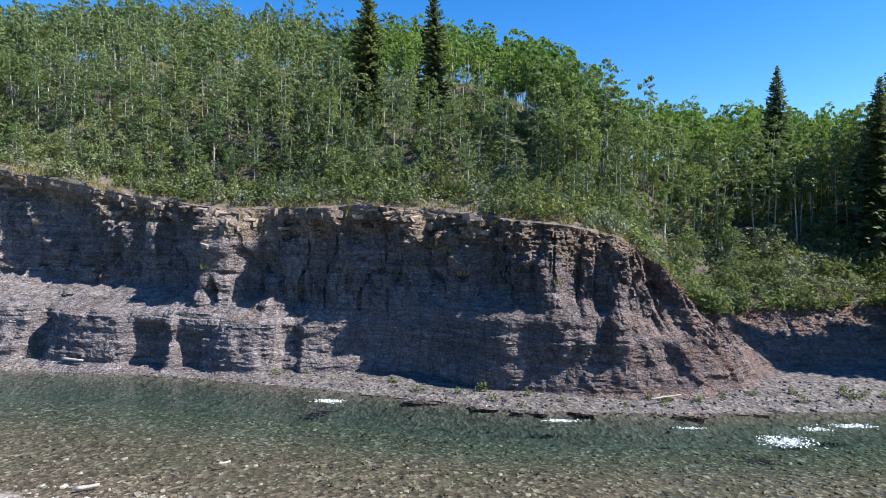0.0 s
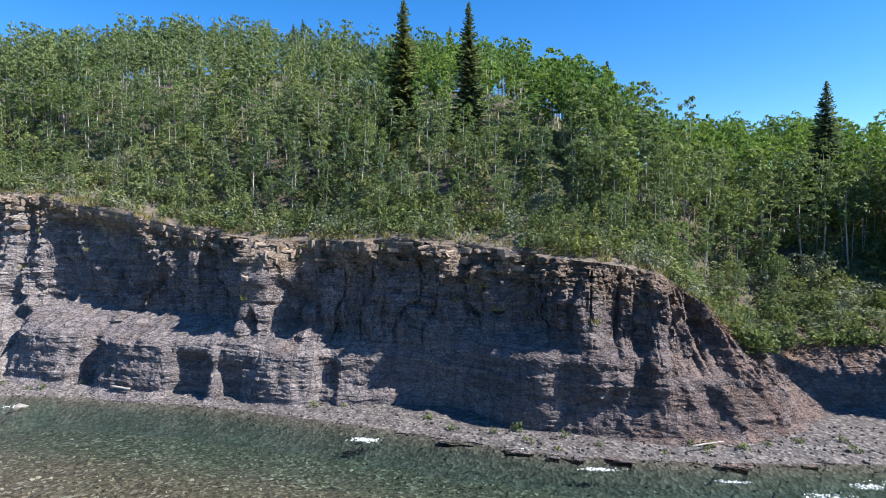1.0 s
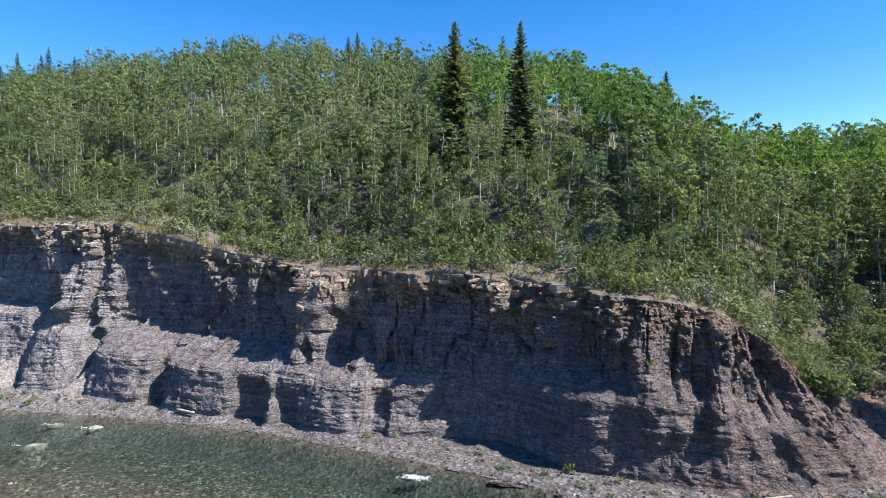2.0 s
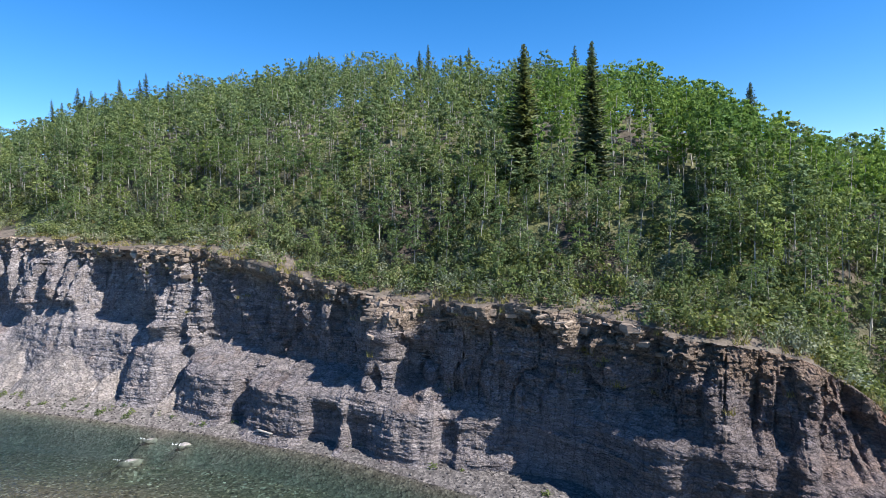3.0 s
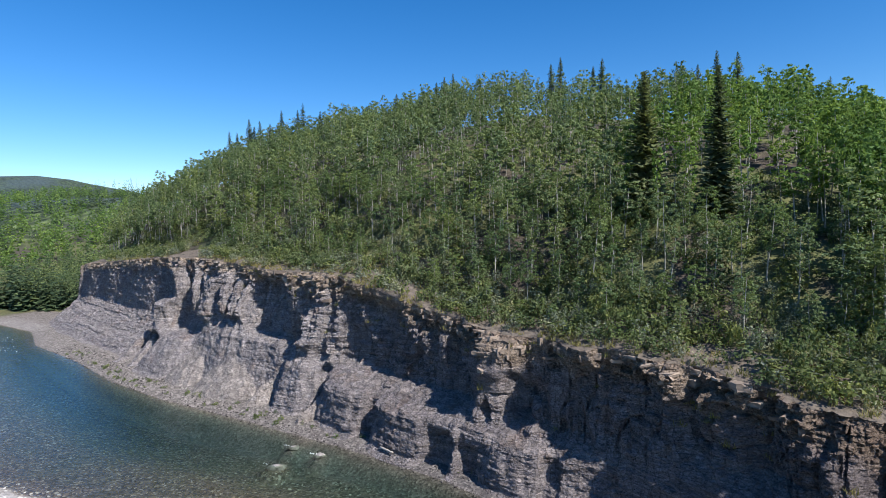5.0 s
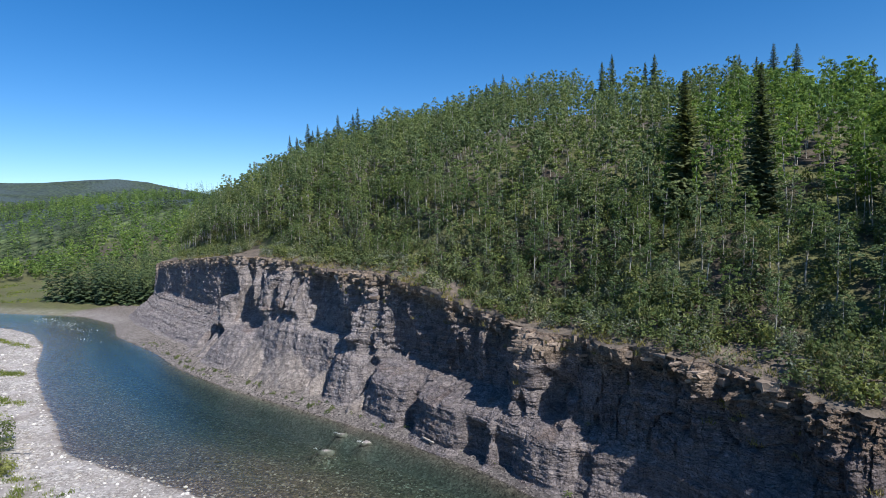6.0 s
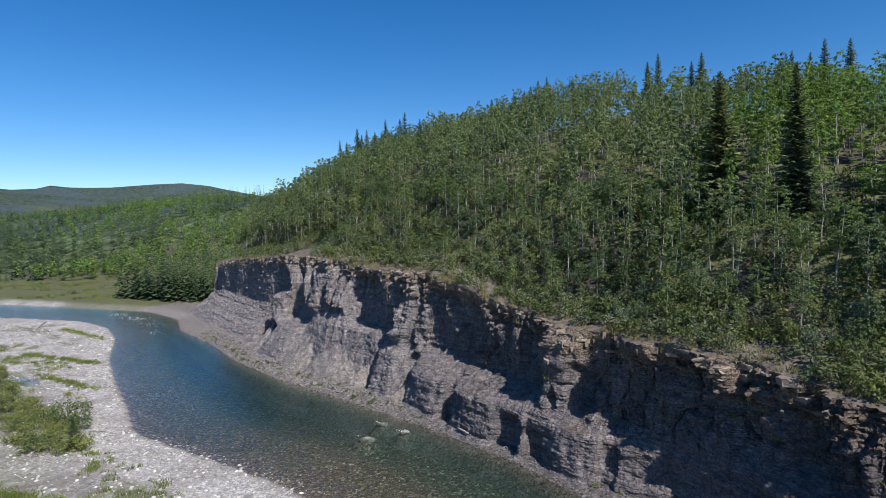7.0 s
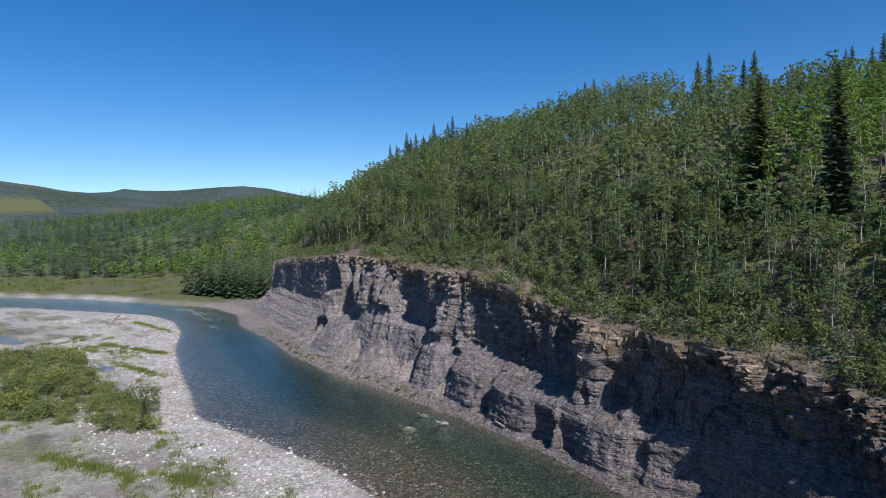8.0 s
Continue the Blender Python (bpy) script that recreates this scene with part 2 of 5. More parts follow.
def rock_material():
    m = Mat("layered_rock")
    beds = m.noise(2.6, 6, 0.7, m.scaled(m.pos, (0.04, 0.04, 1.0)), 0.2)
    fine = m.noise(7, 5, 0.75, m.scaled(m.pos, (0.6, 0.6, 1.0)))
    shale = m.ramp(beds, (0.30, (0.212, 0.194, 0.204)), (0.46, (0.285, 0.258, 0.262)), (0.58, (0.342, 0.307, 0.298)), (0.72, (0.266, 0.243, 0.250)))
    sand = m.ramp(m.noise(1.1, 5, 0.65), (0.3, (0.25, 0.197, 0.152)), (0.55, (0.41, 0.33, 0.258)), (0.75, (0.32, 0.255, 0.20)))
    # how sandy: an attribute from the bed's height under the edge
    a = m.node("ShaderNodeAttribute")
    a.attribute_name = "sandy"
    sandy = m.math("ADD", a.outputs["Fac"], m.math("MULTIPLY", m.math("SUBTRACT", m.noise(0.45, 4), 0.5), 0.9))
    sandy = m.ramp(sandy, (0.42, 0.0), (0.72, 1.0))
    col = m.mix(sandy, shale, sand)
    rust = m.ramp(m.noise(0.35, 5, 0.6, None, 0.6), (0.56, 0.0), (0.74, 1.0))
    col = m.mix(m.math("MULTIPLY", rust, 0.45), col, (0.22, 0.125, 0.075))
    col = m.mix(0.5, col, m.ramp(fine, (0.32, 0.35), (0.5, 0.95), (0.68, 1.5)), "MULTIPLY")
    lines = m.noise(7.5, 3, 0.6, m.scaled(m.pos, (0.035, 0.035, 1.0)), 0.15)
    col = m.mix(0.3, col, m.ramp(lines, (0.38, 0.55), (0.46, 1.0), (0.56, 1.05), (0.64, 1.3)), "MULTIPLY")
    d = m.node("ShaderNodeAttribute")
    d.attribute_name = "debris"
    scree = m.ramp(m.noise(3.2, 6, 0.75), (0.3, (0.24, 0.208, 0.188)), (0.5, (0.345, 0.302, 0.275)), (0.7, (0.44, 0.392, 0.36)))
    col = m.mix(m.math("MULTIPLY", d.outputs["Fac"], 0.85), col, scree)
    chips = m.noise(7.0, 5, 0.75, m.scaled(m.pos, (1, 1, 1.6)))
    col = m.mix(0.55, col, m.ramp(chips, (0.36, 0.62), (0.5, 1.0), (0.64, 1.4)), "MULTIPLY")
    for size, flat_, keep in ((0.9, 3.4, 0.42), (2.4, 2.4, 0.3)):
        v = m.scaled(m.pos, (size * 1.2, size * 1.2, size * flat_))
        edge = m.ramp(m.cells(1.0, v, "DISTANCE_TO_EDGE"), (0.0, 0.30), (0.07, 1.0))
        tone = m.node("ShaderNodeSeparateColor")
        m.link(m.cells(1.0, v, "F1", "Color"), tone.inputs[0])
        col = m.mix(keep, col, edge, "MULTIPLY")
        col = m.mix(keep, col, m.ramp(tone.outputs[0], (0.0, 0.68), (1.0, 1.42)), "MULTIPLY")
    cracks = m.ramp(m.cells(1.0, m.scaled(m.pos, (1.05, 1.05, 0.26)), "DISTANCE_TO_EDGE"), (0.0, 0.25), (0.05, 1.0))
    col = m.mix(0.5, col, cracks, "MULTIPLY")
    # colour multiplied darker downstream, browner still at the last spur
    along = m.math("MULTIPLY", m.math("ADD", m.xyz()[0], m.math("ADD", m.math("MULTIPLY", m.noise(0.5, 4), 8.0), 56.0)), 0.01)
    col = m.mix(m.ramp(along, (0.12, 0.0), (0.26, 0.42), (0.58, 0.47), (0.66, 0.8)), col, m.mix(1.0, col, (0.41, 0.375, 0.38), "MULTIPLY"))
    rusty = m.math("MULTIPLY", m.ramp(along, (0.66, 0.0), (0.74, 1.0)), m.ramp(m.noise(0.6, 5, 0.6), (0.38, 0.15), (0.6, 1.0)))
    col = m.mix(rusty, col, m.mix(1.0, col, (1.22, 1.03, 0.90), "MULTIPLY"))
    streak = m.ramp(m.noise(1.3, 4, 0.6, m.scaled(m.pos, (1, 1, 0.12))), (0.35, 0.75), (0.65, 1.1))
    col = m.mix(0.6, col, streak, "MULTIPLY")
    n = m.bump(fine, 0.12, 0.9)
    n = m.bump(m.ramp(m.cells(1.0, m.scaled(m.pos, (1.9, 1.9, 6.6)), "DISTANCE_TO_EDGE"), (0.0, 0.0), (0.12, 1.0)), 0.10, 0.9, n)
    n = m.bump(m.cells(3.2, m.scaled(m.pos, (1, 1, 2.2)), "F1"), 0.2, 0.8, n)
    n = m.bump(m.noise(14, 4, 0.7), 0.10, 0.9, n)
    n = m.bump(m.cells(1.0, m.scaled(m.pos, (1.05, 1.05, 0.26)), "F1"), 0.5, 0.6, n)
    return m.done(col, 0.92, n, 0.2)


def slab_material():
    m = Mat("sandstone")
    i = m.node("ShaderNodeObjectInfo").outputs["Random"]
    col = m.ramp(i, (0.0, (0.15, 0.117, 0.097)), (0.5, (0.245, 0.197, 0.16)), (1.0, (0.345, 0.276, 0.22)))
    col = m.mix(0.7, col, m.ramp(m.noise(2.4, 6, 0.65, m.scaled(m.pos, (0.5, 0.5, 2.0))), (0.3, 0.5), (0.7, 1.2)), "MULTIPLY")
    return m.done(col, 0.93, m.bump(m.noise(9, 5), 0.06, 0.8), 0.2)


def ground_material():
    m = Mat("earth_and_gravel")
    a = m.node("ShaderNodeAttribute")
    a.attribute_name = "cover"  # red: gravel, green: grass, blue: wet bed
    part_ = m.node("ShaderNodeSeparateColor")
    m.link(a.outputs["Color"], part_.inputs[0])
    gravel, grass, wet = part_.outputs
    pebbles = m.cells(5.0, None, "F1", "Color")
    peb = m.node("ShaderNodeSeparateColor")
    m.link(pebbles, peb.inputs[0])
    stone = m.ramp(peb.outputs[0], (0.0, (0.20, 0.185, 0.175)), (0.45, (0.33, 0.31, 0.29)), (0.8, (0.47, 0.45, 0.42)), (1.0, (0.64, 0.62, 0.58)))
    sandc = m.ramp(m.noise(0.22, 5, 0.6), (0.35, (0.225, 0.195, 0.175)), (0.65, (0.43, 0.405, 0.395)))
    coarse = m.node("ShaderNodeSeparateColor")
    m.link(m.cells(1.1, None, "F1", "Color"), coarse.inputs[0])
    stone = m.mix(0.8, stone, m.ramp(coarse.outputs[0], (0.0, 0.7), (0.8, 1.05), (1.0, 1.35)), "MULTIPLY")
    stone = m.mix(m.ramp(m.noise(0.16, 6, 0.65), (0.38, 0.1), (0.6, 0.85)), stone, sandc)
    bedcol = m.ramp(peb.outputs[1], (0.0, (0.064, 0.049, 0.043)), (0.5, (0.134, 0.105, 0.092)), (0.85, (0.205, 0.16, 0.134)), (1.0, (0.38, 0.34, 0.31)))
    bedcol = m.mix(m.ramp(m.noise(0.3, 4), (0.4, 0.0), (0.65, 0.3)), bedcol, (0.085, 0.095, 0.06))
    soil = m.ramp(m.noise(0.8, 6, 0.65), (0.3, (0.045, 0.037, 0.030)), (0.7, (0.11, 0.09, 0.072)))
    turf = m.ramp(m.noise(1.5, 6, 0.7), (0.3, (0.07, 0.082, 0.032)), (0.55, (0.12, 0.125, 0.052)), (0.8, (0.18, 0.165, 0.085)))
    col = m.mix(grass, soil, turf)
    w = m.node("ShaderNodeAttribute")
    w.attribute_name = "wooded"
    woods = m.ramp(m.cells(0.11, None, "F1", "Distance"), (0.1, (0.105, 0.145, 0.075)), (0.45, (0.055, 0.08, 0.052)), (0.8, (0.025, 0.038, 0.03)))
    # broad bluish patches: distance haze put into the colour of the far woods
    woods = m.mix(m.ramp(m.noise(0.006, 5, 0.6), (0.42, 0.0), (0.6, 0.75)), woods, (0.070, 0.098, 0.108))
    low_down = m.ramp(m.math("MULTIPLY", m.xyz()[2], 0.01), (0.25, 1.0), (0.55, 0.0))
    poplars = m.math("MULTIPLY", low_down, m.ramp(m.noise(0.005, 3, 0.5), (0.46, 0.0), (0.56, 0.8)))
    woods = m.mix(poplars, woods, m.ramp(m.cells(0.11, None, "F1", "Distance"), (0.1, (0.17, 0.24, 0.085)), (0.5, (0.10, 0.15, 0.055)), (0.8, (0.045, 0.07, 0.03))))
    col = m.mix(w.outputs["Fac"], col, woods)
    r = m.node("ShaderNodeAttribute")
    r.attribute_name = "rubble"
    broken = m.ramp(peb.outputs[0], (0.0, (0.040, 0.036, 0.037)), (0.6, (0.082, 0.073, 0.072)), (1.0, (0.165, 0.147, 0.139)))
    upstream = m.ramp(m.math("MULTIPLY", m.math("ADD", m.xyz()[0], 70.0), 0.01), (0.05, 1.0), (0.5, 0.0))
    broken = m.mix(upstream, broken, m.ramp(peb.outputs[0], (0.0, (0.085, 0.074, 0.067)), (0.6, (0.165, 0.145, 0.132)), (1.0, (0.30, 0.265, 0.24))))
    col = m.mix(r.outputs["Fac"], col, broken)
    col = m.mix(gravel, col, stone)
    col = m.mix(wet, col, bedcol)
    mottle = m.ramp(m.noise(1.4, 6, 0.75), (0.3, 0.62), (0.7, 1.3))
    col = m.mix(0.8, col, mottle, "MULTIPLY")
    n = m.bump(m.cells(5.0), 0.07, 0.8)
    n = m.bump(m.noise(2.5, 5), 0.12, 0.5, n)
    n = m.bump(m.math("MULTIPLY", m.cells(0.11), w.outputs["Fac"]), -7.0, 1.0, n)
    return m.done(col, 0.9, n, 0.25)


def water_material():
    m = Mat("clear_river_water")
    m.t.nodes.remove(m.b)
    clear = m.node("ShaderNodeBsdfTransparent")
    a = m.node("ShaderNodeAttribute")
    a.attribute_name = "depth"  # light lost on its way through the water
    tint = m.ramp(m.math("MULTIPLY", a.outputs["Fac"], 0.4), (0.0, (0.92, 0.93, 0.91)), (0.14, (0.76, 0.82, 0.77)), (0.42, (0.54, 0.70, 0.66)), (0.9, (0.33, 0.51, 0.53)))
    m.link(tint, clear.inputs["Color"])
    gloss = m.node("ShaderNodeBsdfGlossy")
    gloss.inputs["Roughness"].default_value = 0.06
    n = m.bump(m.noise(1.6, 3, 0.5, m.scaled(m.pos, (0.7, 1.3, 1.0)), 0.5), 0.10, 0.7)
    n = m.bump(m.noise(6.0, 3, 0.55), 0.012, 0.6, n)
    m.link(n, gloss.inputs["Normal"])
    f = m.node("ShaderNodeFresnel")
    f.inputs["IOR"].default_value = 1.33
    m.link(n, f.inputs["Normal"])
    mixer = m.node("ShaderNodeMixShader")
    m.link(f.outputs[0], mixer.inputs[0])
    m.link(clear.outputs[0], mixer.inputs[1])
    m.link(gloss.outputs[0], mixer.inputs[2])
    m.link(mixer.outputs[0], m.out.inputs["Surface"])
    return m.m


def leaf_material(name, dark, mid, light, through_=0.4):
    """Leaves: each one its own shade, each tree its own tone; light comes through them."""
    m = Mat(name)
    m.t.nodes.remove(m.b)
    g = m.node("ShaderNodeNewGeometry")
    col = m.ramp(g.outputs["Random Per Island"], (0.0, dark), (0.5, mid), (1.0, light))
    a = m.node("ShaderNodeAttribute")
    a.attribute_name = "tone"
    tone = m.math("FRACT", m.math("ADD", a.outputs["Fac"], m.node("ShaderNodeObjectInfo").outputs["Random"]))
    col = m.mix(1.0, col, m.ramp(tone, (0.0, (0.72, 0.80, 0.86)), (0.35, (0.95, 0.95, 1.0)), (0.7, (1.02, 1.04, 0.95)), (1.0, (1.2, 1.14, 0.95))), "MULTIPLY")
    big = m.noise(0.16, 3, 0.6)
    col = m.mix(0.75, col, m.ramp(big, (0.32, (0.62, 0.72, 0.7)), (0.5, (1.0, 1.0, 1.0)), (0.68, (1.15, 1.1, 0.9))), "MULTIPLY")
    d, t, s = m.node("ShaderNodeBsdfDiffuse"), m.node("ShaderNodeBsdfTranslucent"), m.node("ShaderNodeMixShader")
    m.link(col, d.inputs["Color"])
    m.link(m.mix(1.0, col, (1.15, 1.16, 0.66), "MULTIPLY"), t.inputs["Color"])
    s.inputs[0].default_value = through_
    m.link(d.outputs[0], s.inputs[1])
    m.link(t.outputs[0], s.inputs[2])
    m.link(s.outputs[0], m.out.inputs["Surface"])
    return m.m


def plain_material(name, a, b, scale, rough=0.9, squeeze=(1, 1, 1), relief=0.02):
    m = Mat(name)
    f = m.noise(scale, 5, 0.65, m.scaled(m.pos, squeeze))
    col = m.ramp(f, (0.3, a), (0.7, b))
    return m.done(col, rough, m.bump(f, relief, 0.8), 0.25)


ROCK, SLAB, GROUND, WATER = rock_material(), slab_material(), ground_material(), water_material()
ASPEN = leaf_material("aspen_leaves", (0.078, 0.113, 0.050), (0.150, 0.196, 0.092), (0.245, 0.296, 0.155), 0.34)
ASPEN_BRIGHT = leaf_material("young_poplar_leaves", (0.085, 0.145, 0.040), (0.152, 0.230, 0.070), (0.235, 0.325, 0.118), 0.42)
ASPEN_DEEP = leaf_material("poplar_leaves", (0.086, 0.134, 0.055), (0.143, 0.197, 0.089), (0.215, 0.269, 0.130), 0.45)
SHRUB = leaf_material("shrub_leaves", (0.076, 0.106, 0.045), (0.130, 0.160, 0.072), (0.200, 0.225, 0.110), 0.35)
SILVER = leaf_material("silvery_leaves", (0.13, 0.15, 0.10), (0.19, 0.21, 0.15), (0.27, 0.29, 0.22), 0.25)
NEEDLES = leaf_material("spruce_needles", (0.060, 0.080, 0.052), (0.105, 0.132, 0.082), (0.165, 0.20, 0.12), 0.3)
GRASS = leaf_material("dry_grass", (0.13, 0.13, 0.05), (0.21, 0.19, 0.08), (0.32, 0.28, 0.14), 0.3)
MEADOW = leaf_material("bar_grass", (0.10, 0.14, 0.035), (0.16, 0.20, 0.055), (0.24, 0.26, 0.09), 0.35)
BARK = plain_material("pale_bark", (0.16, 0.15, 0.125), (0.46, 0.44, 0.39), 2.2, 0.85, (1, 1, 0.7))
DARK_BARK = plain_material("dark_bark", (0.05, 0.04, 0.032), (0.13, 0.105, 0.085), 5.0, 0.95)
EARTH = plain_material("bare_earth", (0.07, 0.058, 0.047), (0.20, 0.165, 0.135), 1.1, 0.95, (1, 1, 1), 0.25)
DRIFT = plain_material("bleached_driftwood", (0.24, 0.215, 0.185), (0.46, 0.42, 0.37), 5.0, 0.85)


def pebble_material(name, *shades):
    m = Mat(name)
    g = m.node("ShaderNodeNewGeometry")
    col = m.ramp(g.outputs["Random Per Island"], *shades)
    f = m.noise(9, 4, 0.6)
    return m.done(m.mix(0.6, col, m.ramp(f, (0.3, 0.6), (0.7, 1.2)), "MULTIPLY"), 0.85, m.bump(f, 0.02, 0.6), 0.25)


COBBLE = pebble_material("river_cobbles", (0.0, (0.20, 0.185, 0.17)), (0.5, (0.36, 0.34, 0.31)), (0.85, (0.50, 0.48, 0.45)), (1.0, (0.70, 0.68, 0.64)))
RUBBLE = pebble_material("cliff_rubble", (0.0, (0.036, 0.032, 0.032)), (0.6, (0.074, 0.066, 0.065)), (1.0, (0.20, 0.178, 0.163)))
BOULDER = plain_material("wet_boulder", (0.17, 0.155, 0.145), (0.36, 0.33, 0.31), 3.0, 0.6)
FOAM = plain_material("white_water", (0.55, 0.60, 0.60), (0.85, 0.88, 0.88), 6.0, 0.6)


# ---- building ----
def mesh(name, verts, faces, material=None, smooth=False):
    """A mesh from an array of places and an array of faces (rows of three or four)."""
    me = bpy.data.meshes.new(name)
    verts, faces = np.asarray(verts, np.float32), np.asarray(faces, np.int32)
    n, k = faces.shape
    me.vertices.add(len(verts))
    me.vertices.foreach_set("co", verts.ravel())
    me.loops.add(n * k)
    me.loops.foreach_set("vertex_index", faces.ravel())
    me.polygons.add(n)
    me.polygons.foreach_set("loop_start", np.arange(0, n * k, k, dtype=np.int32))
    me.polygons.foreach_set("use_smooth", np.full(n, smooth))
    me.update(calc_edges=True)
    if material:
        me.materials.append(material)
    return me


def join(pieces):
    """Arrays of (places, faces) put into one."""
    vs, fs, at = [], [], 0
    for v, f in pieces:
        vs.append(v)
        fs.append(np.asarray(f) + at)
        at += len(v)
    return np.concatenate(vs), np.concatenate(fs)


def grid_faces(rows, cols):
    a = np.arange(rows * cols).reshape(rows, cols)
    return np.stack([a[:-1, :-1], a[:-1, 1:], a[1:, 1:], a[1:, :-1]], -1).reshape(-1, 4)


def tube(path, radii, sides=6):
    """A round, tapering branch along a path, in four-sided faces."""
    path, radii = np.asarray(path, float), np.asarray(radii, float)
    along = np.gradient(path, axis=0)
    along /= np.linalg.norm(along, axis=1)[:, None] + 1e-9
    ref = np.where(np.abs(along[:, 2:]) > 0.8, [[1.0, 0, 0]], [[0, 0, 1.0]])
    u = np.cross(along, ref)
    u /= np.linalg.norm(u, axis=1)[:, None]
    v = np.cross(along, u)
    a = np.linspace(0, 2 * np.pi, sides, endpoint=False)
    ring = np.cos(a)[None, :, None] * u[:, None] + np.sin(a)[None, :, None] * v[:, None]
    vs = (path[:, None] + ring * radii[:, None, None]).reshape(-1, 3)
    f = []
    for i in range(len(path) - 1):
        for j in range(sides):
            k = (j + 1) % sides
            f.append((i * sides + j, i * sides + k, (i + 1) * sides + k, (i + 1) * sides + j))
    return vs, np.array(f)


def leaves(rng, centres, size, flat=0.0, long=1.5):
    """A small leaf-shaped four-sided face at each centre, turned at random."""
    n = len(centres)
    a = rng.normal(size=(n, 3))
    a[:, 2] *= 1 - 0.6 * flat
    a /= np.linalg.norm(a, axis=1)[:, None]
    b = rng.normal(size=(n, 3))
    b[:, 2] *= 1 - flat
    b -= (a * b).sum(1)[:, None] * a
    b /= np.linalg.norm(b, axis=1)[:, None]
    s = size * rng.uniform(0.6, 1.35, (n, 1))
    a, b = a * s * long * 0.5, b * s * 0.5
    bend = np.cross(a, b) / (s + 1e-6) * rng.normal(0, 0.5, (n, 1))
    v = np.stack([centres - a, centres + b * 0.9 + bend, centres + a, centres - b * 0.9 + bend], 1).reshape(-1, 3)
    return v, np.arange(4 * n).reshape(n, 4)


def blades(rng, count, spread_, tall, wide):
    """A tuft of upright, leaning blades of grass."""
    foot = np.c_[rng.normal(0, spread_, (count, 2)), np.zeros(count)]
    lean = np.c_[rng.normal(0, 0.35, (count, 2)), np.ones(count)] * tall * rng.uniform(0.5, 1.2, (count, 1))
    a = rng.uniform(0, 6.283, count)
    w = np.stack([np.cos(a), np.sin(a), 0 * a], 1) * wide
    bend = np.c_[rng.normal(0, 0.12 * tall, (count, 2)), np.zeros(count)]
    v = np.stack([foot - w, foot + w, foot + lean * 0.6 + w * 0.7 + bend, foot + lean + 1.6 * bend], 1).reshape(-1, 3)
    return v, np.arange(4 * count).reshape(count, 4)


def part(name, data, parent, label="", at=None):
    ob = new(name, data)
    ob.parent = parent
    if at is not None:
        ob.matrix_basis = at
    return tagged(ob, label) if label else ob


def thing(name, label, category, group="", at=None, kind=""):
    ob = new(name)
    ob.empty_display_size = 0.3
    if at is not None:
        ob.matrix_basis = at
    return tagged(ob, label, category, group, kind)


# ---- setting: ground, water, cliff ----
def spread(dense0, dense1, gap, out0, out1, grow=1.13):
    mid = list(np.arange(dense0, dense1 + gap / 2, gap))
    g, x = gap, mid[-1]
    while x < out1:
        g *= grow
        x += g
        mid.append(x)
    g, x = gap, mid[0]
    while x > out0:
        g *= grow
        x -= g
        mid.insert(0, x)
    return np.array(mid)


def build_ground():
    xs, ys = spread(-138, 34, 0.8, -4200, 4200), spread(-14, 76, 0.75, -4200, 4200)
    X, Y = np.meshgrid(xs, ys)
    px, py = X.ravel(), Y.ravel()
    z = ground_height(px, py)
    me = mesh("ground", np.stack([px, py, z], 1), grid_faces(len(ys), len(xs)), GROUND, True)
    q, edge = river_across(px, py)
    n, d = wall_place(px, py)
    e = d - DEEP[n]
    wet = np.where(q < 0, step(0.09, 0.01, z), step(0.10, -0.05, z)) * (edge < 3.5)
    wet = np.where((q > 0.62) & (edge < 0.3), wet * 0.25, wet)
    patch = fbm(px / 9, py / 9, 0 * px, 81, 4)
    gravel = np.where(q < 0, step(46, 26, edge + 30 * patch), np.where(px < -140, step(6, 2, edge), step(12, 3, edge))) * (e < 0.3)
    gravel = np.where((px < -140) & (q < 0), step(42, 16, edge + 12 * patch), gravel)
    gravel = np.where(q > 0, gravel * np.where(px > -140, 0.10, np.where(px > -205, 0.3, 1.0)), gravel)
    mats = step(0.05, 0.3, fbm(px / 7, py / 3.6, 0 * px, 87, 4)) * step(4, 9, edge) * (q < 0)
    gravel = gravel * (1 - 0.7 * mats) * (1 - 0.4 * step(5, 11, edge) * (px > -100) * (q < 0))
    grass = step(-0.15, 0.2, fbm(px / 4, py / 4, 0 * px, 85, 3) + 0.12)
    pasture = step(1.0, 0.8, ((px + 1230) / 170) ** 2 + ((py - 100) / 48) ** 2 + 0.4 * fbm(px / 50, py / 50, 0 * px, 89, 2))
    grass = np.maximum(grass, pasture)
    grass = np.where((e < 0.5) & (q > 0) & (edge < 14) & (px > -172), 0, np.where((px < -172) & (edge < 90), np.maximum(grass, 0.75), grass))
    col = np.stack([gravel, grass, wet, np.ones_like(wet)], 1).astype(np.float32)
    me.color_attributes.new("cover", "FLOAT_COLOR", "POINT").data.foreach_set("color", col.ravel())
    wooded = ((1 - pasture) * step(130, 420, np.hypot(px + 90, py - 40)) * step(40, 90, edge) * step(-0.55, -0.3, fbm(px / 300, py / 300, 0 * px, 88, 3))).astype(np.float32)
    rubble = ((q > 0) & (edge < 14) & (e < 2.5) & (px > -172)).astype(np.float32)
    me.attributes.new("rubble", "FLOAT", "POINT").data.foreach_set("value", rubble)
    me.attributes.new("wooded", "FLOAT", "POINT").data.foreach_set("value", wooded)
    return tagged(new("ground", me), "pale gravel bars, grassy slopes and wide forested valley", "ground", kind="structure")


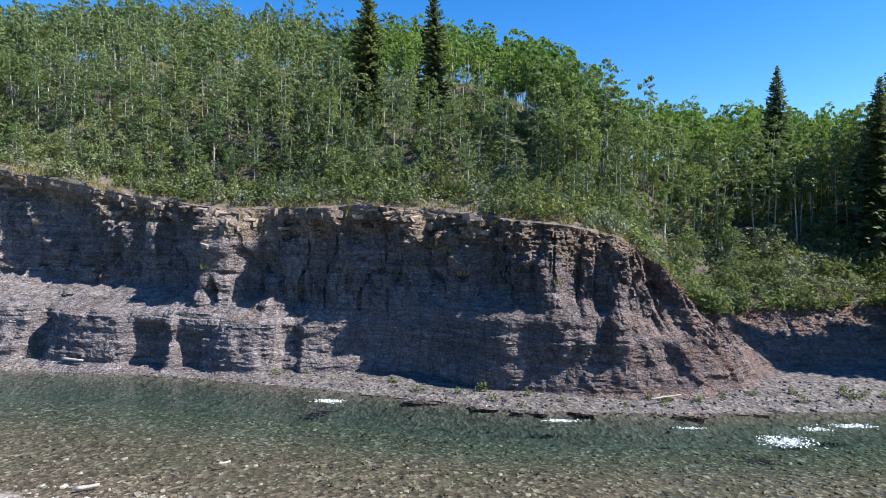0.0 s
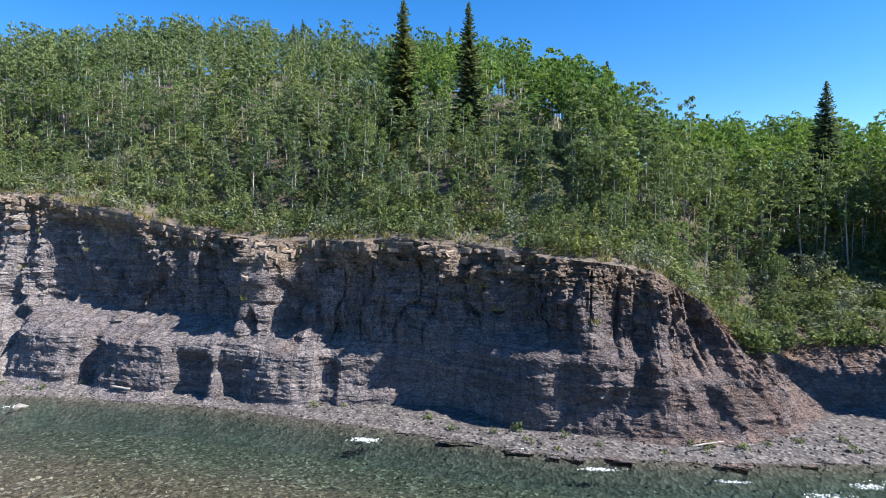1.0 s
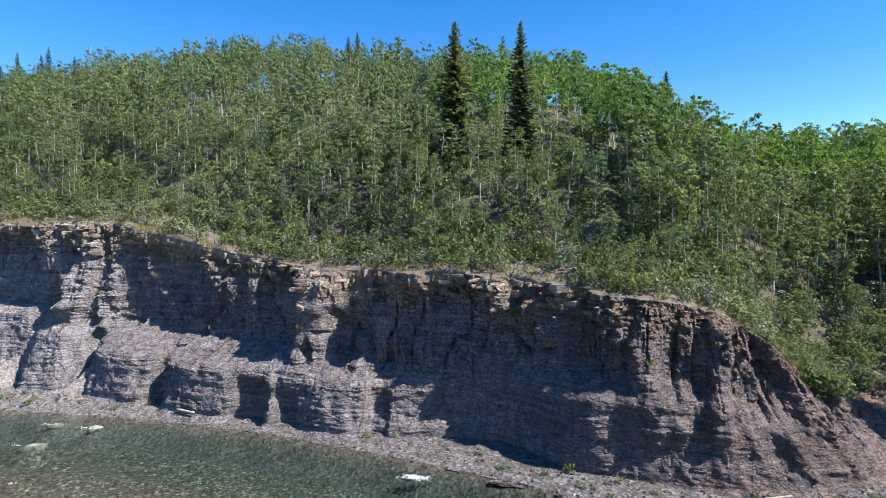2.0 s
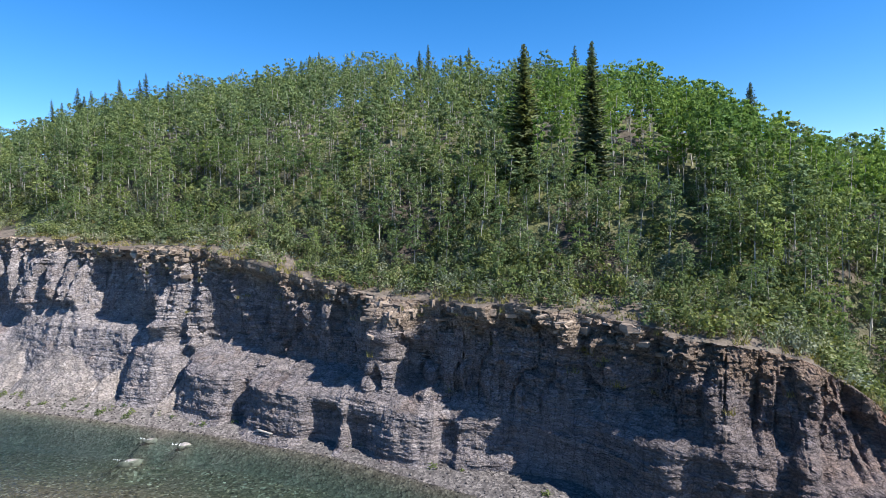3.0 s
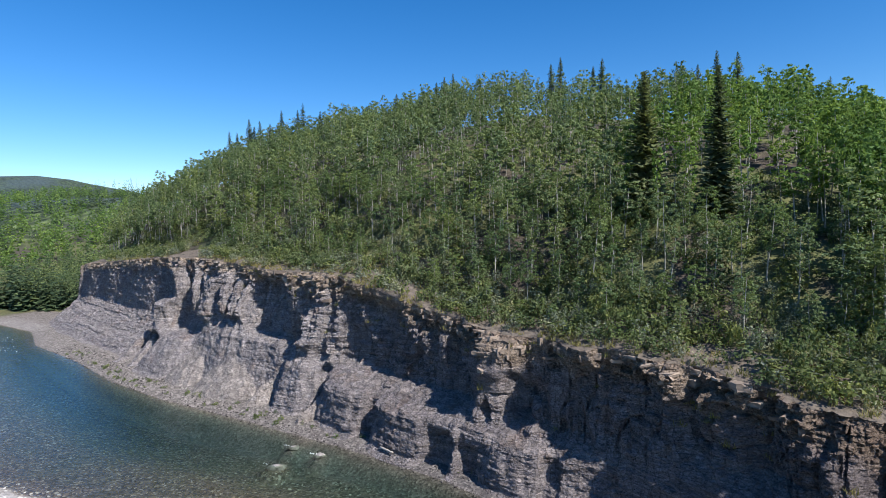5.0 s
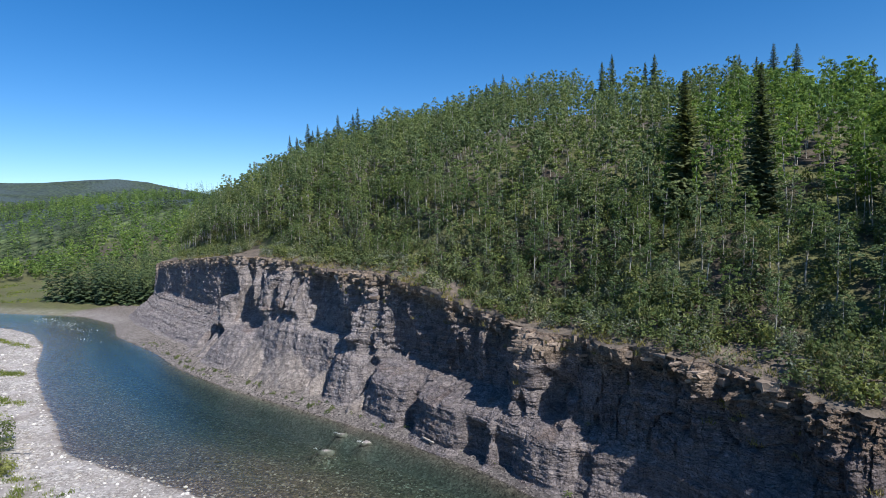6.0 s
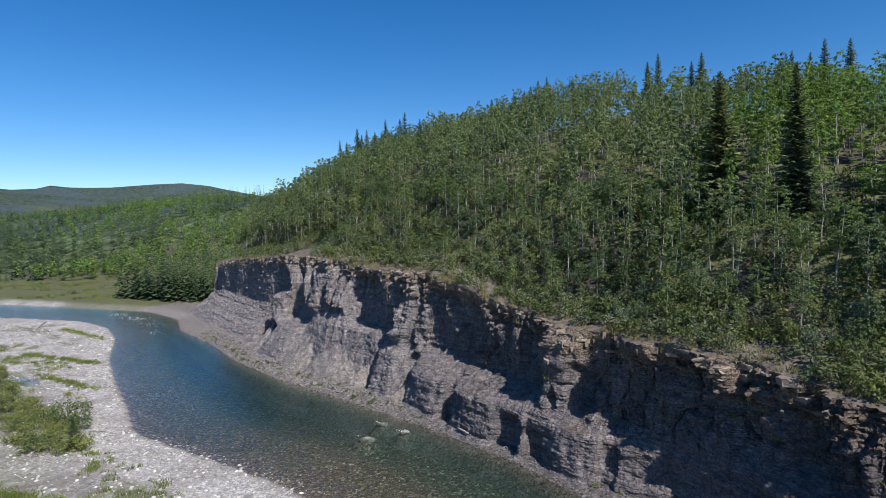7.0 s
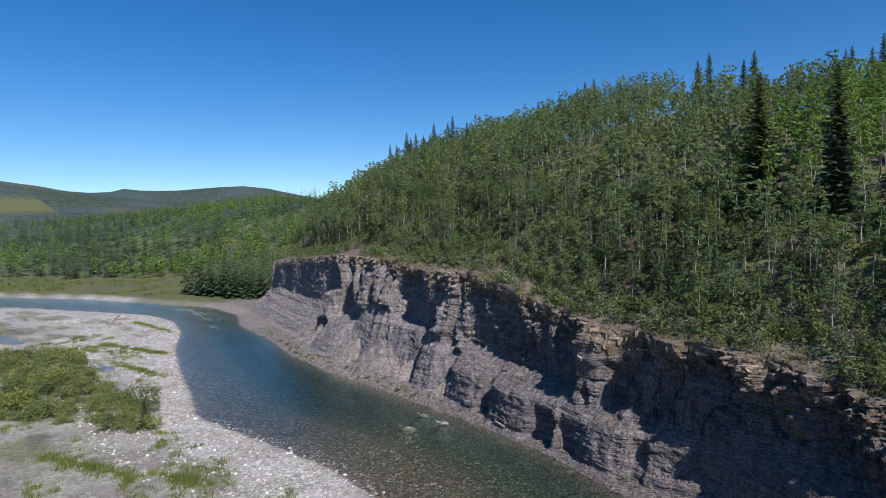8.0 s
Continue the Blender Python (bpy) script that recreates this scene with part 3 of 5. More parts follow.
def build_water():
    hw = RIVER[:, 2:] + 1.6
    k = slice(None, None, 4)
    c, l, w = RIVER[k, :2], RIVER_LEFT[k], hw[k]
    rows = [c + l * w * f for f in np.linspace(-1, 1, 15)]
    v = np.stack(rows, 1).reshape(-1, 2)
    me = mesh("water", np.c_[v, np.zeros(len(v))], grid_faces(len(c), 15)[:, ::-1], WATER, True)
    me.attributes.new("depth", "FLOAT", "POINT").data.foreach_set("value", np.maximum(-ground_height(v[:, 0], v[:, 1]), 0).astype(np.float32))
    return tagged(new("water", me), "clear shallow green-blue river over cobbles", "river", kind="structure")


def bed_relief(s, zz, x):
    """The relief of the layered rock, in metres outwards: broad ribs, then beds and joints, then loose blocks."""
    none = 0 * s
    dip = zz + 0.012 * x + 0.25 * noise3(s / 14, none, none, 5)
    ribs = fbm(s / 6.0, zz / 14, none, 20, 2)
    ribs = 2.1 * np.abs(ribs) ** 0.85 * np.sign(ribs)
    narrow = noise3(s / 1.25, zz / 4.5, none, 23)
    ribs = ribs + 0.42 * (1 - 3.2 * np.abs(noise3(s / 2.1 + 0.15 * zz, zz / 7, none, 25))) + 0.26 * np.tanh(3.0 * narrow)
    # thick beds, each weathered back by its own amount, and thin leaves of shale within them
    whole = lambda a: np.floor(a).astype(np.int64)
    flat = whole(none)
    thick = whole(dip / 0.46 + 0.35 * noise3(s / 9, none, none, 28))
    thin = whole(dip / 0.17 + 0.5 * noise3(s / 4, none, none, 18))
    beds = 0.13 * lattice(thick, flat, flat, 11) * (0.65 + 0.6 * noise3(s / 2.5, 1.7 * thick, none, 12))
    beds = beds + 0.075 * lattice(thin, flat, flat, 14) * (0.6 + 0.9 * noise3(s / 1.1, 2.3 * thin, none, 15))
    crumble = 0.16 * fbm(s * 1.6, zz * 2.6, none, 31, 4)
    # upright joints
    joint = np.abs(noise3(s / 1.5, zz / 5, none, 26))
    joint = -0.5 * np.exp(-((joint / 0.06) ** 2)) - 0.25 * np.exp(-((noise3(s / 0.8, zz / 3, none, 37) / 0.08) ** 2))
    cell = whole(s / 0.75 + 0.7 * noise3(s / 2, 0.4 * thick, none, 27) + 0.5 * thick)
    block = 0.26 * lattice(cell, thick, flat, 29) + 0.10 * lattice(whole(s / 0.38 + 0.37 * thin), thin, flat, 30)
    lump = np.maximum(fbm(s * 0.7, zz * 0.8, none, 33, 3) - 0.12, 0)
    return ribs, beds + crumble, joint, block, lump


def build_cliff():
    keep = (WALL[:, 0] > -172) & (WALL[:, 0] < 40)
    sl = np.arange(0, len(WALL))[keep]
    turn = np.searchsorted(WALL[:, 0], -62)
    dense = np.r_[np.arange(sl[0], turn, 0.8), np.arange(turn, sl[-1], 0.48)]
    W = np.stack([np.interp(dense, np.arange(len(WALL)), c) for c in WALL.T], 1)
    IN = np.stack([np.interp(dense, np.arange(len(WALL)), c) for c in WALL_IN.T], 1)
    s = dense * 0.25
    rows = 152
    v01 = np.linspace(0, 1, rows)[:, None]
    top, bench, foot, width, batter = (W[None, :, i] for i in range(2, 7))
    z = -0.6 + v01 * (top + 0.6)
    S, X = np.broadcast_to(s[None], z.shape), np.broadcast_to(W[None, :, 0], z.shape)
    wob = bench + 0.5 * fbm(S / 7, 0 * S, 0 * S, 90, 3)
    inward = foot * np.minimum(np.maximum(z, 0), wob) + batter * np.maximum(z - wob, 0)
    wide = width * (1 + 0.45 * fbm(S / 6, 0 * S, 0 * S, 93, 3))
    inward = inward + wide * np.clip((z - wob + 0.1) / 1.7, 0, 1)
    ribs, beds, joint, block, lump = bed_relief(S, z, X)
    upper = step(0.3, 1.8, z - wob)
    calm = np.interp(W[:, 0], [-50, -40, -8, 0], [0.4, 0.10, 0.10, 0.4])[None]
    swell = np.interp(W[:, 0], [-172, -98, -90, -64, -56], [0.16, 0.20, 0.75, 0.75, 1.0])[None]
    far_off = np.interp(W[:, 0], [-60, -38], [0.7, 1.0])[None]
    nose = np.interp(W[:, 0], [2, 9, 18], [0.0, 1.0, 1.0])[None]
    under = top - z
    strength = np.interp(W[:, 0], [-172, -155, 0, 7, 17, 22, 26, 60], [0.3, 1, 1, 0.75, 0.7, 0.6, 0.3, 0.25])[None]
    out = swell * ribs * (calm + (1 - calm) * upper) * step(0.2, 2.5, z) + 0.30 * step(1.9, 0.9, under) * noise3(S / 1.6, 0 * S, 0 * S, 95)
    ledges = 1 + 2.2 * step(-92, -100, X) * (1 - upper)
    out = out + beds * ledges * far_off + joint * (0.12 + 0.88 * upper) * far_off * step(-104, -92, X) + (0.35 + 1.1 * nose) * lump
    out = out + far_off * block * (0.22 + 0.35 * upper + 1.1 * step(4.0, 1.0, under)) * step(-0.2, 1.0, z)
    bound = np.interp(W[:, 0], [-46, -40, -9, -5], [9.0, 0.35, 0.35, 9.0])[None]
    out = np.where(out > bound, bound + 0.2 * (out - bound), out)
    # single pillars and buttresses, spreading downwards: x, half width, height it starts and ends, how far it stands out
    scree = np.interp(W[:, 0], [-150, -110, -75, -55, -30, -12, -4, 2, 12, 30], [0.9, 1.0, 1.0, 1.0, 0.6, 0.3, 0.25, 0.25, 0.5, 1.0])[None] * (1 + 0.25 * fbm(S / 4, 0 * S, 0 * S, 99, 3))
    out = out * step(-0.1, 0.8, z - scree * 0.55)
    for cx, hw, z0, z1, far in PILLARS:
        low = z0 < 1.0
        flare = hw * (1 + 0.3 * np.clip((z1 - z) / (z1 - z0), 0, 1)) if low and far > 0 else hw
        f = np.exp(-(((X - cx + 0.45 * noise3(z / 2.6, S * 0, S * 0, 97 + int(-cx)) + 0.08 * noise3(z * 1.3, S * 0, S * 0, 98)) / flare) ** 6))
        out = out + far * f * (1.0 if low else step(z0 - 0.6, z0 + 0.8, z)) * step(z1 + 0.8, z1 - 0.6, z)
    # an apron of scree at the foot
    out = out * strength + np.maximum(scree - np.maximum(z, 0), 0) * 1.35
    inward = inward - out
    # cones of fallen debris between the buttresses: x, half width, height of the top
    talus = 0 * inward
    for cx, hw, high in TALUS:
        cone = 0.85 * (z - 0.9) - 2.2 * step(high, 0.5, z) + 2.6 * np.abs((X - cx + 0.5 * noise3(z / 2, S / 3, 0 * S, 109)) / (hw * (1.25 - 0.75 * z / high))) ** 2.5 + 2.5 * np.maximum(z - high, 0)
        cone = cone + 0.28 * fbm(S / 1.1, z / 2.6, 0 * S, 107, 3) + 0.12 * noise3(S * 1.4, z * 2.0, 0 * S, 108)
        talus = np.maximum(talus, step(-0.25, 0.25, inward - cone))
        inward = np.minimum(inward, cone)
    limit = np.interp(dense, np.arange(len(WALL)), DEEP)[None]
    inward = np.minimum(inward, limit + 0.45 + 1.2 * step(0.6, 2.0, under))
    P = np.stack([W[None, :, 0] + IN[None, :, 0] * inward, W[None, :, 1] + IN[None, :, 1] * inward, z], -1)
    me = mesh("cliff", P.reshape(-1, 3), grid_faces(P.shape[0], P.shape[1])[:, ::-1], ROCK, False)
    # turf from the edge back to the hillside
    turf = [P[-1]]
    for back in (0.55, 1.1, 1.8, 2.6, 3.6, 4.6):
        p = np.c_[W[:, :2] + IN * (limit[0] + back)[:, None], W[:, 2] + 0.05 + 0.22 * back]
        p[:, 2] += 0.22 * fbm(p[:, 0] / 0.9, p[:, 1] / 0.9, 0 * s, 101, 3)
        if back > 3:
            p[:, 2] = ground_height(p[:, 0], p[:, 1]) + (0.06 if back < 4 else -0.3)
        turf.append(p)
    turf = np.stack(turf)
    tm = mesh("brow", turf.reshape(-1, 3), grid_faces(7, len(s))[:, ::-1], EARTH, True)
    tagged(new("brow", tm), "strip of thin turf and bare earth along the cliff edge", "turf", kind="structure")
    sandy = np.clip(1.05 - under / 4.6, 0, 1).astype(np.float32)
    sandy *= np.interp(W[:, 0], [-60, -45, 10, 14], [0.75, 1, 1, 0.6]).astype(np.float32)[None]
    me.attributes.new("debris", "FLOAT", "POINT").data.foreach_set("value", talus.astype(np.float32).ravel())
    me.attributes.new("sandy", "FLOAT", "POINT").data.foreach_set("value", sandy.ravel())
    return tagged(new("cliff", me), "layered grey shale cliff capped with tan sandstone beds", "cliff", kind="structure"), P, IN


PILLARS = [
    (-48.4, 2.3, 0.5, 8.5, 1.9), (-47.0, 1.4, 8.0, 16.6, 2.0), (-57.2, 3.6, 7.8, 15.6, -1.9), (-63.0, 0.6, 10.2, 14.0, 1.1), (-66.0, 0.9, 9.8, 15.0, 1.2), (-69.5, 0.7, 10.0, 16.0, 1.3), (-74.0, 1.3, 8.5, 15.0, 1.4), (-78.5, 0.7, 9.0, 16.5, 1.1),
    (-84.5, 0.7, 10.5, 17.6, 1.6), (-87.2, 3.0, 5.6, 10.8, 3.6), (-80.5, 4.8, 0.8, 6.0, 2.8), (-90.6, 1.0, 0.6, 4.4, -2.8), (-86.0, 0.9, 0.6, 4.8, -2.8), (-88.2, 0.8, 0.6, 6.0, 1.6), (-92.6, 0.7, 0.6, 9.0, 1.6),
    (-39.4, 3.0, 0.5, 5.0, 0.9), (-34.3, 1.0, 0.5, 5.2, -1.5), (-29.2, 2.7, 0.5, 4.6, 0.5), (-24.2, 1.7, 0.6, 3.3, -1.1), (-20.8, 1.0, 0.0, 2.6, -0.8), (-22.0, 0.5, 0.9, 4.0, 0.5), (-16.4, 1.6, 0.7, 3.3, 0.5), (-12.9, 0.9, 0.7, 3.6, -0.8), (-44.0, 0.9, 0.5, 6.0, -1.4),
    (-19.6, 1.5, 6.4, 9.4, 1.7), (-20.4, 0.7, 5.2, 6.6, 1.3), (-18.7, 0.75, 5.2, 6.6, 1.6), (-19.2, 1.9, 9.2, 12.0, 1.9), (-15.9, 0.8, 4.8, 7.0, 1.9), (-13.0, 1.6, 6.2, 6.9, 0.5), (-42.2, 1.5, 6.0, 15.0, -1.2), (-31.6, 0.5, 9.4, 10.6, 0.7), (-27.0, 0.6, 8.8, 11.4, 0.5),
    (-9.0, 4.5, 1.0, 11.2, -0.9), (-3.2, 0.6, 9.5, 12.3, 0.9), (-2.0, 0.45, 9.6, 11.8, 0.8), (3.0, 1.6, 1.0, 5.4, 0.5), (4.6, 0.5, 6.5, 9.0, 0.7), (6.2, 0.9, 5.6, 10.2, 0.8), (9.0, 0.6, 5.0, 9.6, 0.7), (11.0, 0.8, 3.0, 9.8, 0.7),
]

TALUS = [(-61.5, 5.5, 9.0), (-72, 4.5, 7.5), (-43.6, 1.2, 5.0), (-53.4, 1.6, 5.5)]

ground = build_ground()
water = build_water()
cliff, FACE, FACE_IN = build_cliff()


# ---- trees ----
def clump(rng, centre, count, size):
    """Places of leaves in one clump, and the way each one faces: outwards and up to the light."""
    d = rng.normal(size=(count, 3))
    d /= np.linalg.norm(d, axis=1)[:, None]
    r = rng.uniform(0.15, 1.0, (count, 1)) ** 0.6
    return centre + d * r * size, d * 0.8 + [0, 0, 0.5] + rng.normal(0, 0.42, (count, 3))


def leaf_faces(rng, centres, facing, size, long=1.35):
    """A small three-cornered leaf at each centre."""
    n = facing / (np.linalg.norm(facing, axis=1)[:, None] + 1e-6)
    a = np.cross(n, rng.normal(size=n.shape))
    a /= np.linalg.norm(a, axis=1)[:, None] + 1e-6
    b = np.cross(n, a)
    s = size * rng.uniform(0.6, 1.4, (len(n), 1))
    v = np.stack([centres + a * s * long * 0.62, centres - a * s * long * 0.38 + b * s * 0.55, centres - a * s * long * 0.38 - b * s * 0.55], 1)
    return v.reshape(-1, 3), np.arange(3 * len(n)).reshape(-1, 3)


def crown_points(rng, height, radius, low, tufts, per):
    """Clumps of leaves at the ends of limbs, with gaps between them."""
    pts, ways, tips = [], [], []
    for i in range(tufts):
        f = low + (1 - low) * (i + rng.uniform(0, 1)) / tufts
        fill = np.sin(np.pi * np.clip((f - low) / (1.12 - low), 0.03, 1)) ** 0.6
        r = radius * fill * np.sqrt(rng.uniform(0.05, 1.0))
        a = 2.39996 * i + rng.normal(0, 0.5)
        c = np.array([np.cos(a) * r, np.sin(a) * r, f * height])
        tips.append(c)
        p, w = clump(rng, np.zeros(3), max(3, int(per * rng.uniform(0.5, 1.5))), 1.0)
        pts.append(c + p * radius * rng.uniform(0.20, 0.36) * np.array([1.2, 1.2, 0.62]))
        ways.append(w + 0.35 * np.array([np.cos(a), np.sin(a), 0]))
    return np.concatenate(pts), np.concatenate(ways), tips


def trunk_mesh(rng, height, radius, tips, sides=6, limbs=8):
    bend = rng.normal(0, 0.02 * height, 2)
    k = np.linspace(0, 1, 7)
    path = np.stack([bend[0] * k**2 + 0.05 * np.sin(k * 7 + bend[1]), bend[1] * k**2, height * 0.95 * k - 0.25], 1)
    pieces = [tube(path, radius * (1 - 0.85 * k) + 0.008, sides)]
    for tip in tips[:limbs]:
        z0 = tip[2] / height - 0.08
        base = np.array([np.interp(z0, k, path[:, 0]), np.interp(z0, k, path[:, 1]), np.interp(z0, k, path[:, 2])])
        mid = base * 0.45 + tip * 0.55 - [0, 0, 0.12]
        pieces.append(tube([base, mid, tip], [radius * 0.32, radius * 0.2, 0.008], 4))
    return join(pieces)


def aspen_data(rng, height, radius, low=0.42, tufts=26, per=22, size=0.26, limbs=8):
    pts, ways, tips = crown_points(rng, height, radius, low, tufts, per)
    return leaf_faces(rng, pts, ways, size), trunk_mesh(rng, height, 0.008 * height + 0.012, tips, 6, limbs)


def spruce_data(rng, height, radius, levels=34, arms=8, sprays=4, detail=1.0):
    """Whorls of drooping boughs, shorter towards the tip."""
    vs, fs, at = [], [], 0
    for i in range(levels * arms):
        f = 0.05 + 0.95 * ((i + rng.uniform(-0.5, 0.5)) / (levels * arms)) ** 0.92
        ln = (radius * (1 - f) ** 0.72 + 0.10) * rng.uniform(0.55, 1.15)
        a = 2.39996 * i + rng.normal(0, 0.3)
        d, side = np.array([np.cos(a), np.sin(a), 0]), np.array([-np.sin(a), np.cos(a), 0])
        root = np.array([0, 0, f * height])
        drop = (-0.42 + 0.5 * f) * ln
        for k in range(sprays):
            t0, t1 = k / sprays * 0.9, (k + 1.35) / sprays
            w = (0.21 * ln + 0.09) * (1.15 - 0.75 * t0) * rng.uniform(0.7, 1.2)
            p0 = root + d * ln * t0 + [0, 0, drop * t0**1.3]
            p1 = root + d * ln * t1 + [0, 0, drop * t1**1.3 + 0.14 * ln * (t1 > 0.9)]
            mid, sag = p0 * 0.45 + p1 * 0.55, np.array([0, 0, -0.55 * w])
            v = np.array([p0, mid + side * w + sag, p1, mid - side * w + sag])
            vs.append(v + rng.normal(0, 0.035, (4, 3)))
            fs.append(np.arange(4) + at)
            at += 4
    k = np.linspace(0, 1, 5)
    trunk = tube(np.stack([0 * k, 0 * k, height * k - 0.3], 1), (0.016 * height) * (1 - 0.95 * k) + 0.01, 6)
    return (np.concatenate(vs), np.array(fs)), trunk


def shrub_data(rng, height, radius, count, size):
    """A bush of several rounded lobes of leaves on short stems."""
    lobes = int(rng.integers(6, 10))
    pts, ways = [], []
    for i in range(lobes):
        a, r = 2.39996 * i + rng.normal(0, 0.4), radius * 0.75 * np.sqrt((i + 0.3) / lobes)
        big = radius * rng.uniform(0.28, 0.5)
        up = height * (1 - 0.6 * (r / radius) ** 2) * rng.uniform(0.55, 1.0) - 0.4 * big
        for k, part_up in ((0.62, 1.0), (0.38, 0.5)):
            p, w = clump(rng, np.zeros(3), max(3, int(count * k / lobes)), 1.0)
            pts.append(p * big * [1, 1, 0.85] + [np.cos(a) * r, np.sin(a) * r, max(up * part_up, 0.3 * big)])
            ways.append(w)
    return leaf_faces(rng, np.concatenate(pts), np.concatenate(ways), size)


def tree_kind(name, crown, trunk, leaf, bark, label, category, group):
    top = thing(name, label, category, group)
    part("trunk", mesh("trunk", *trunk, bark, True), top)
    part("crown", mesh("crown", *crown, leaf), top)
    return top


def stand(base, x, y, rng, lo=0.85, hi=1.2, first=[]):
    """Puts a copy of a tree on the ground; the first one is the tree itself."""
    z = float(ground_height([x], [y])[0])
    k = rng.uniform(lo, hi)
    m = pose(x, y, z, rng.normal(0, 2.0), rng.normal(0, 2.0), rng.uniform(0, 360))
    if base.name not in first:
        first.append(base.name)
        base.matrix_basis = m @ Matrix.Diagonal((k, k, k, 1))
        return base
    ob = copy_thing(base, m)
    ob.scale = (k, k, k)
    return ob


def many(name, kinds, places, rng, material, label, category, lo=0.75, hi=1.2):
    """One object of kind stuff from a few shapes, set down at many places (x, y, z)."""
    vs, fs, at, tones = [], [], 0, []
    which = rng.integers(0, len(kinds), len(places))
    for (x, y, z), w in zip(places, which):
        v, f = kinds[w]
        a, k, kz = rng.uniform(0, 6.283), rng.uniform(lo, hi), rng.uniform(lo, hi)
        c, s_ = math.cos(a) * k, math.sin(a) * k
        vs.append(np.stack([v[:, 0] * c - v[:, 1] * s_ + x, v[:, 0] * s_ + v[:, 1] * c + y, v[:, 2] * kz + z], 1).astype(np.float32))
        fs.append((f + at).astype(np.int32))
        at += len(v)
        tones.append(np.full(len(v), rng.uniform(0, 1), np.float32))
    ob = new(name, mesh(name, np.concatenate(vs), np.concatenate(fs), material))
    ob.data.attributes.new("tone", "FLOAT", "POINT").data.foreach_set("value", np.concatenate(tones))
    return tagged(ob, label, category, kind="stuff")


def on_hill(rng, count, x0, x1, e0, e1, gap):
    """Random places behind the cliff's edge, no nearer to each other than gap: x, y, z and metres behind the edge."""
    px = rng.uniform(x0 - 30, x1 + 30, count * 6)
    k = np.clip(np.searchsorted(WALL[:, 0], px), 0, len(WALL) - 1)
    n = k
    ee = e0 + (e1 - e0) * rng.uniform(0, 1, len(px)) ** 1.0
    x = WALL[n, 0] + WALL_IN[n, 0] * (DEEP[n] + ee)
    y = WALL[n, 1] + WALL_IN[n, 1] * (DEEP[n] + ee)
    m, d = wall_place(x, y)
    e = d - DEEP[m]
    ok = (x > x0) & (x < x1) & (e > e0) & (e < e1) & (((x + 87.5) / 6.0) ** 2 + ((y - 60.3) / 5.0) ** 2 > 1)
    x, y, e = x[ok], y[ok], e[ok]
    seen, out = {}, []
    for i in range(len(x)):
        c = (int(x[i] // gap), int(y[i] // gap))
        if all((x[i] - a) ** 2 + (y[i] - b) ** 2 > gap * gap for u in (-1, 0, 1) for w in (-1, 0, 1) for a, b in seen.get((c[0] + u, c[1] + w), ())):
            seen.setdefault(c, []).append((x[i], y[i]))
            out.append(i)
        if len(out) >= count:
            break
    x, y, e = x[out], y[out], e[out]
    z = ground_height(x, y)
    m, d = wall_place(x, y)
    z = np.where(e < 2.8, WALL[m, 2] + 0.05 + 0.22 * np.maximum(e, 0.3), z)
    return np.stack([x, y, z, e], 1)


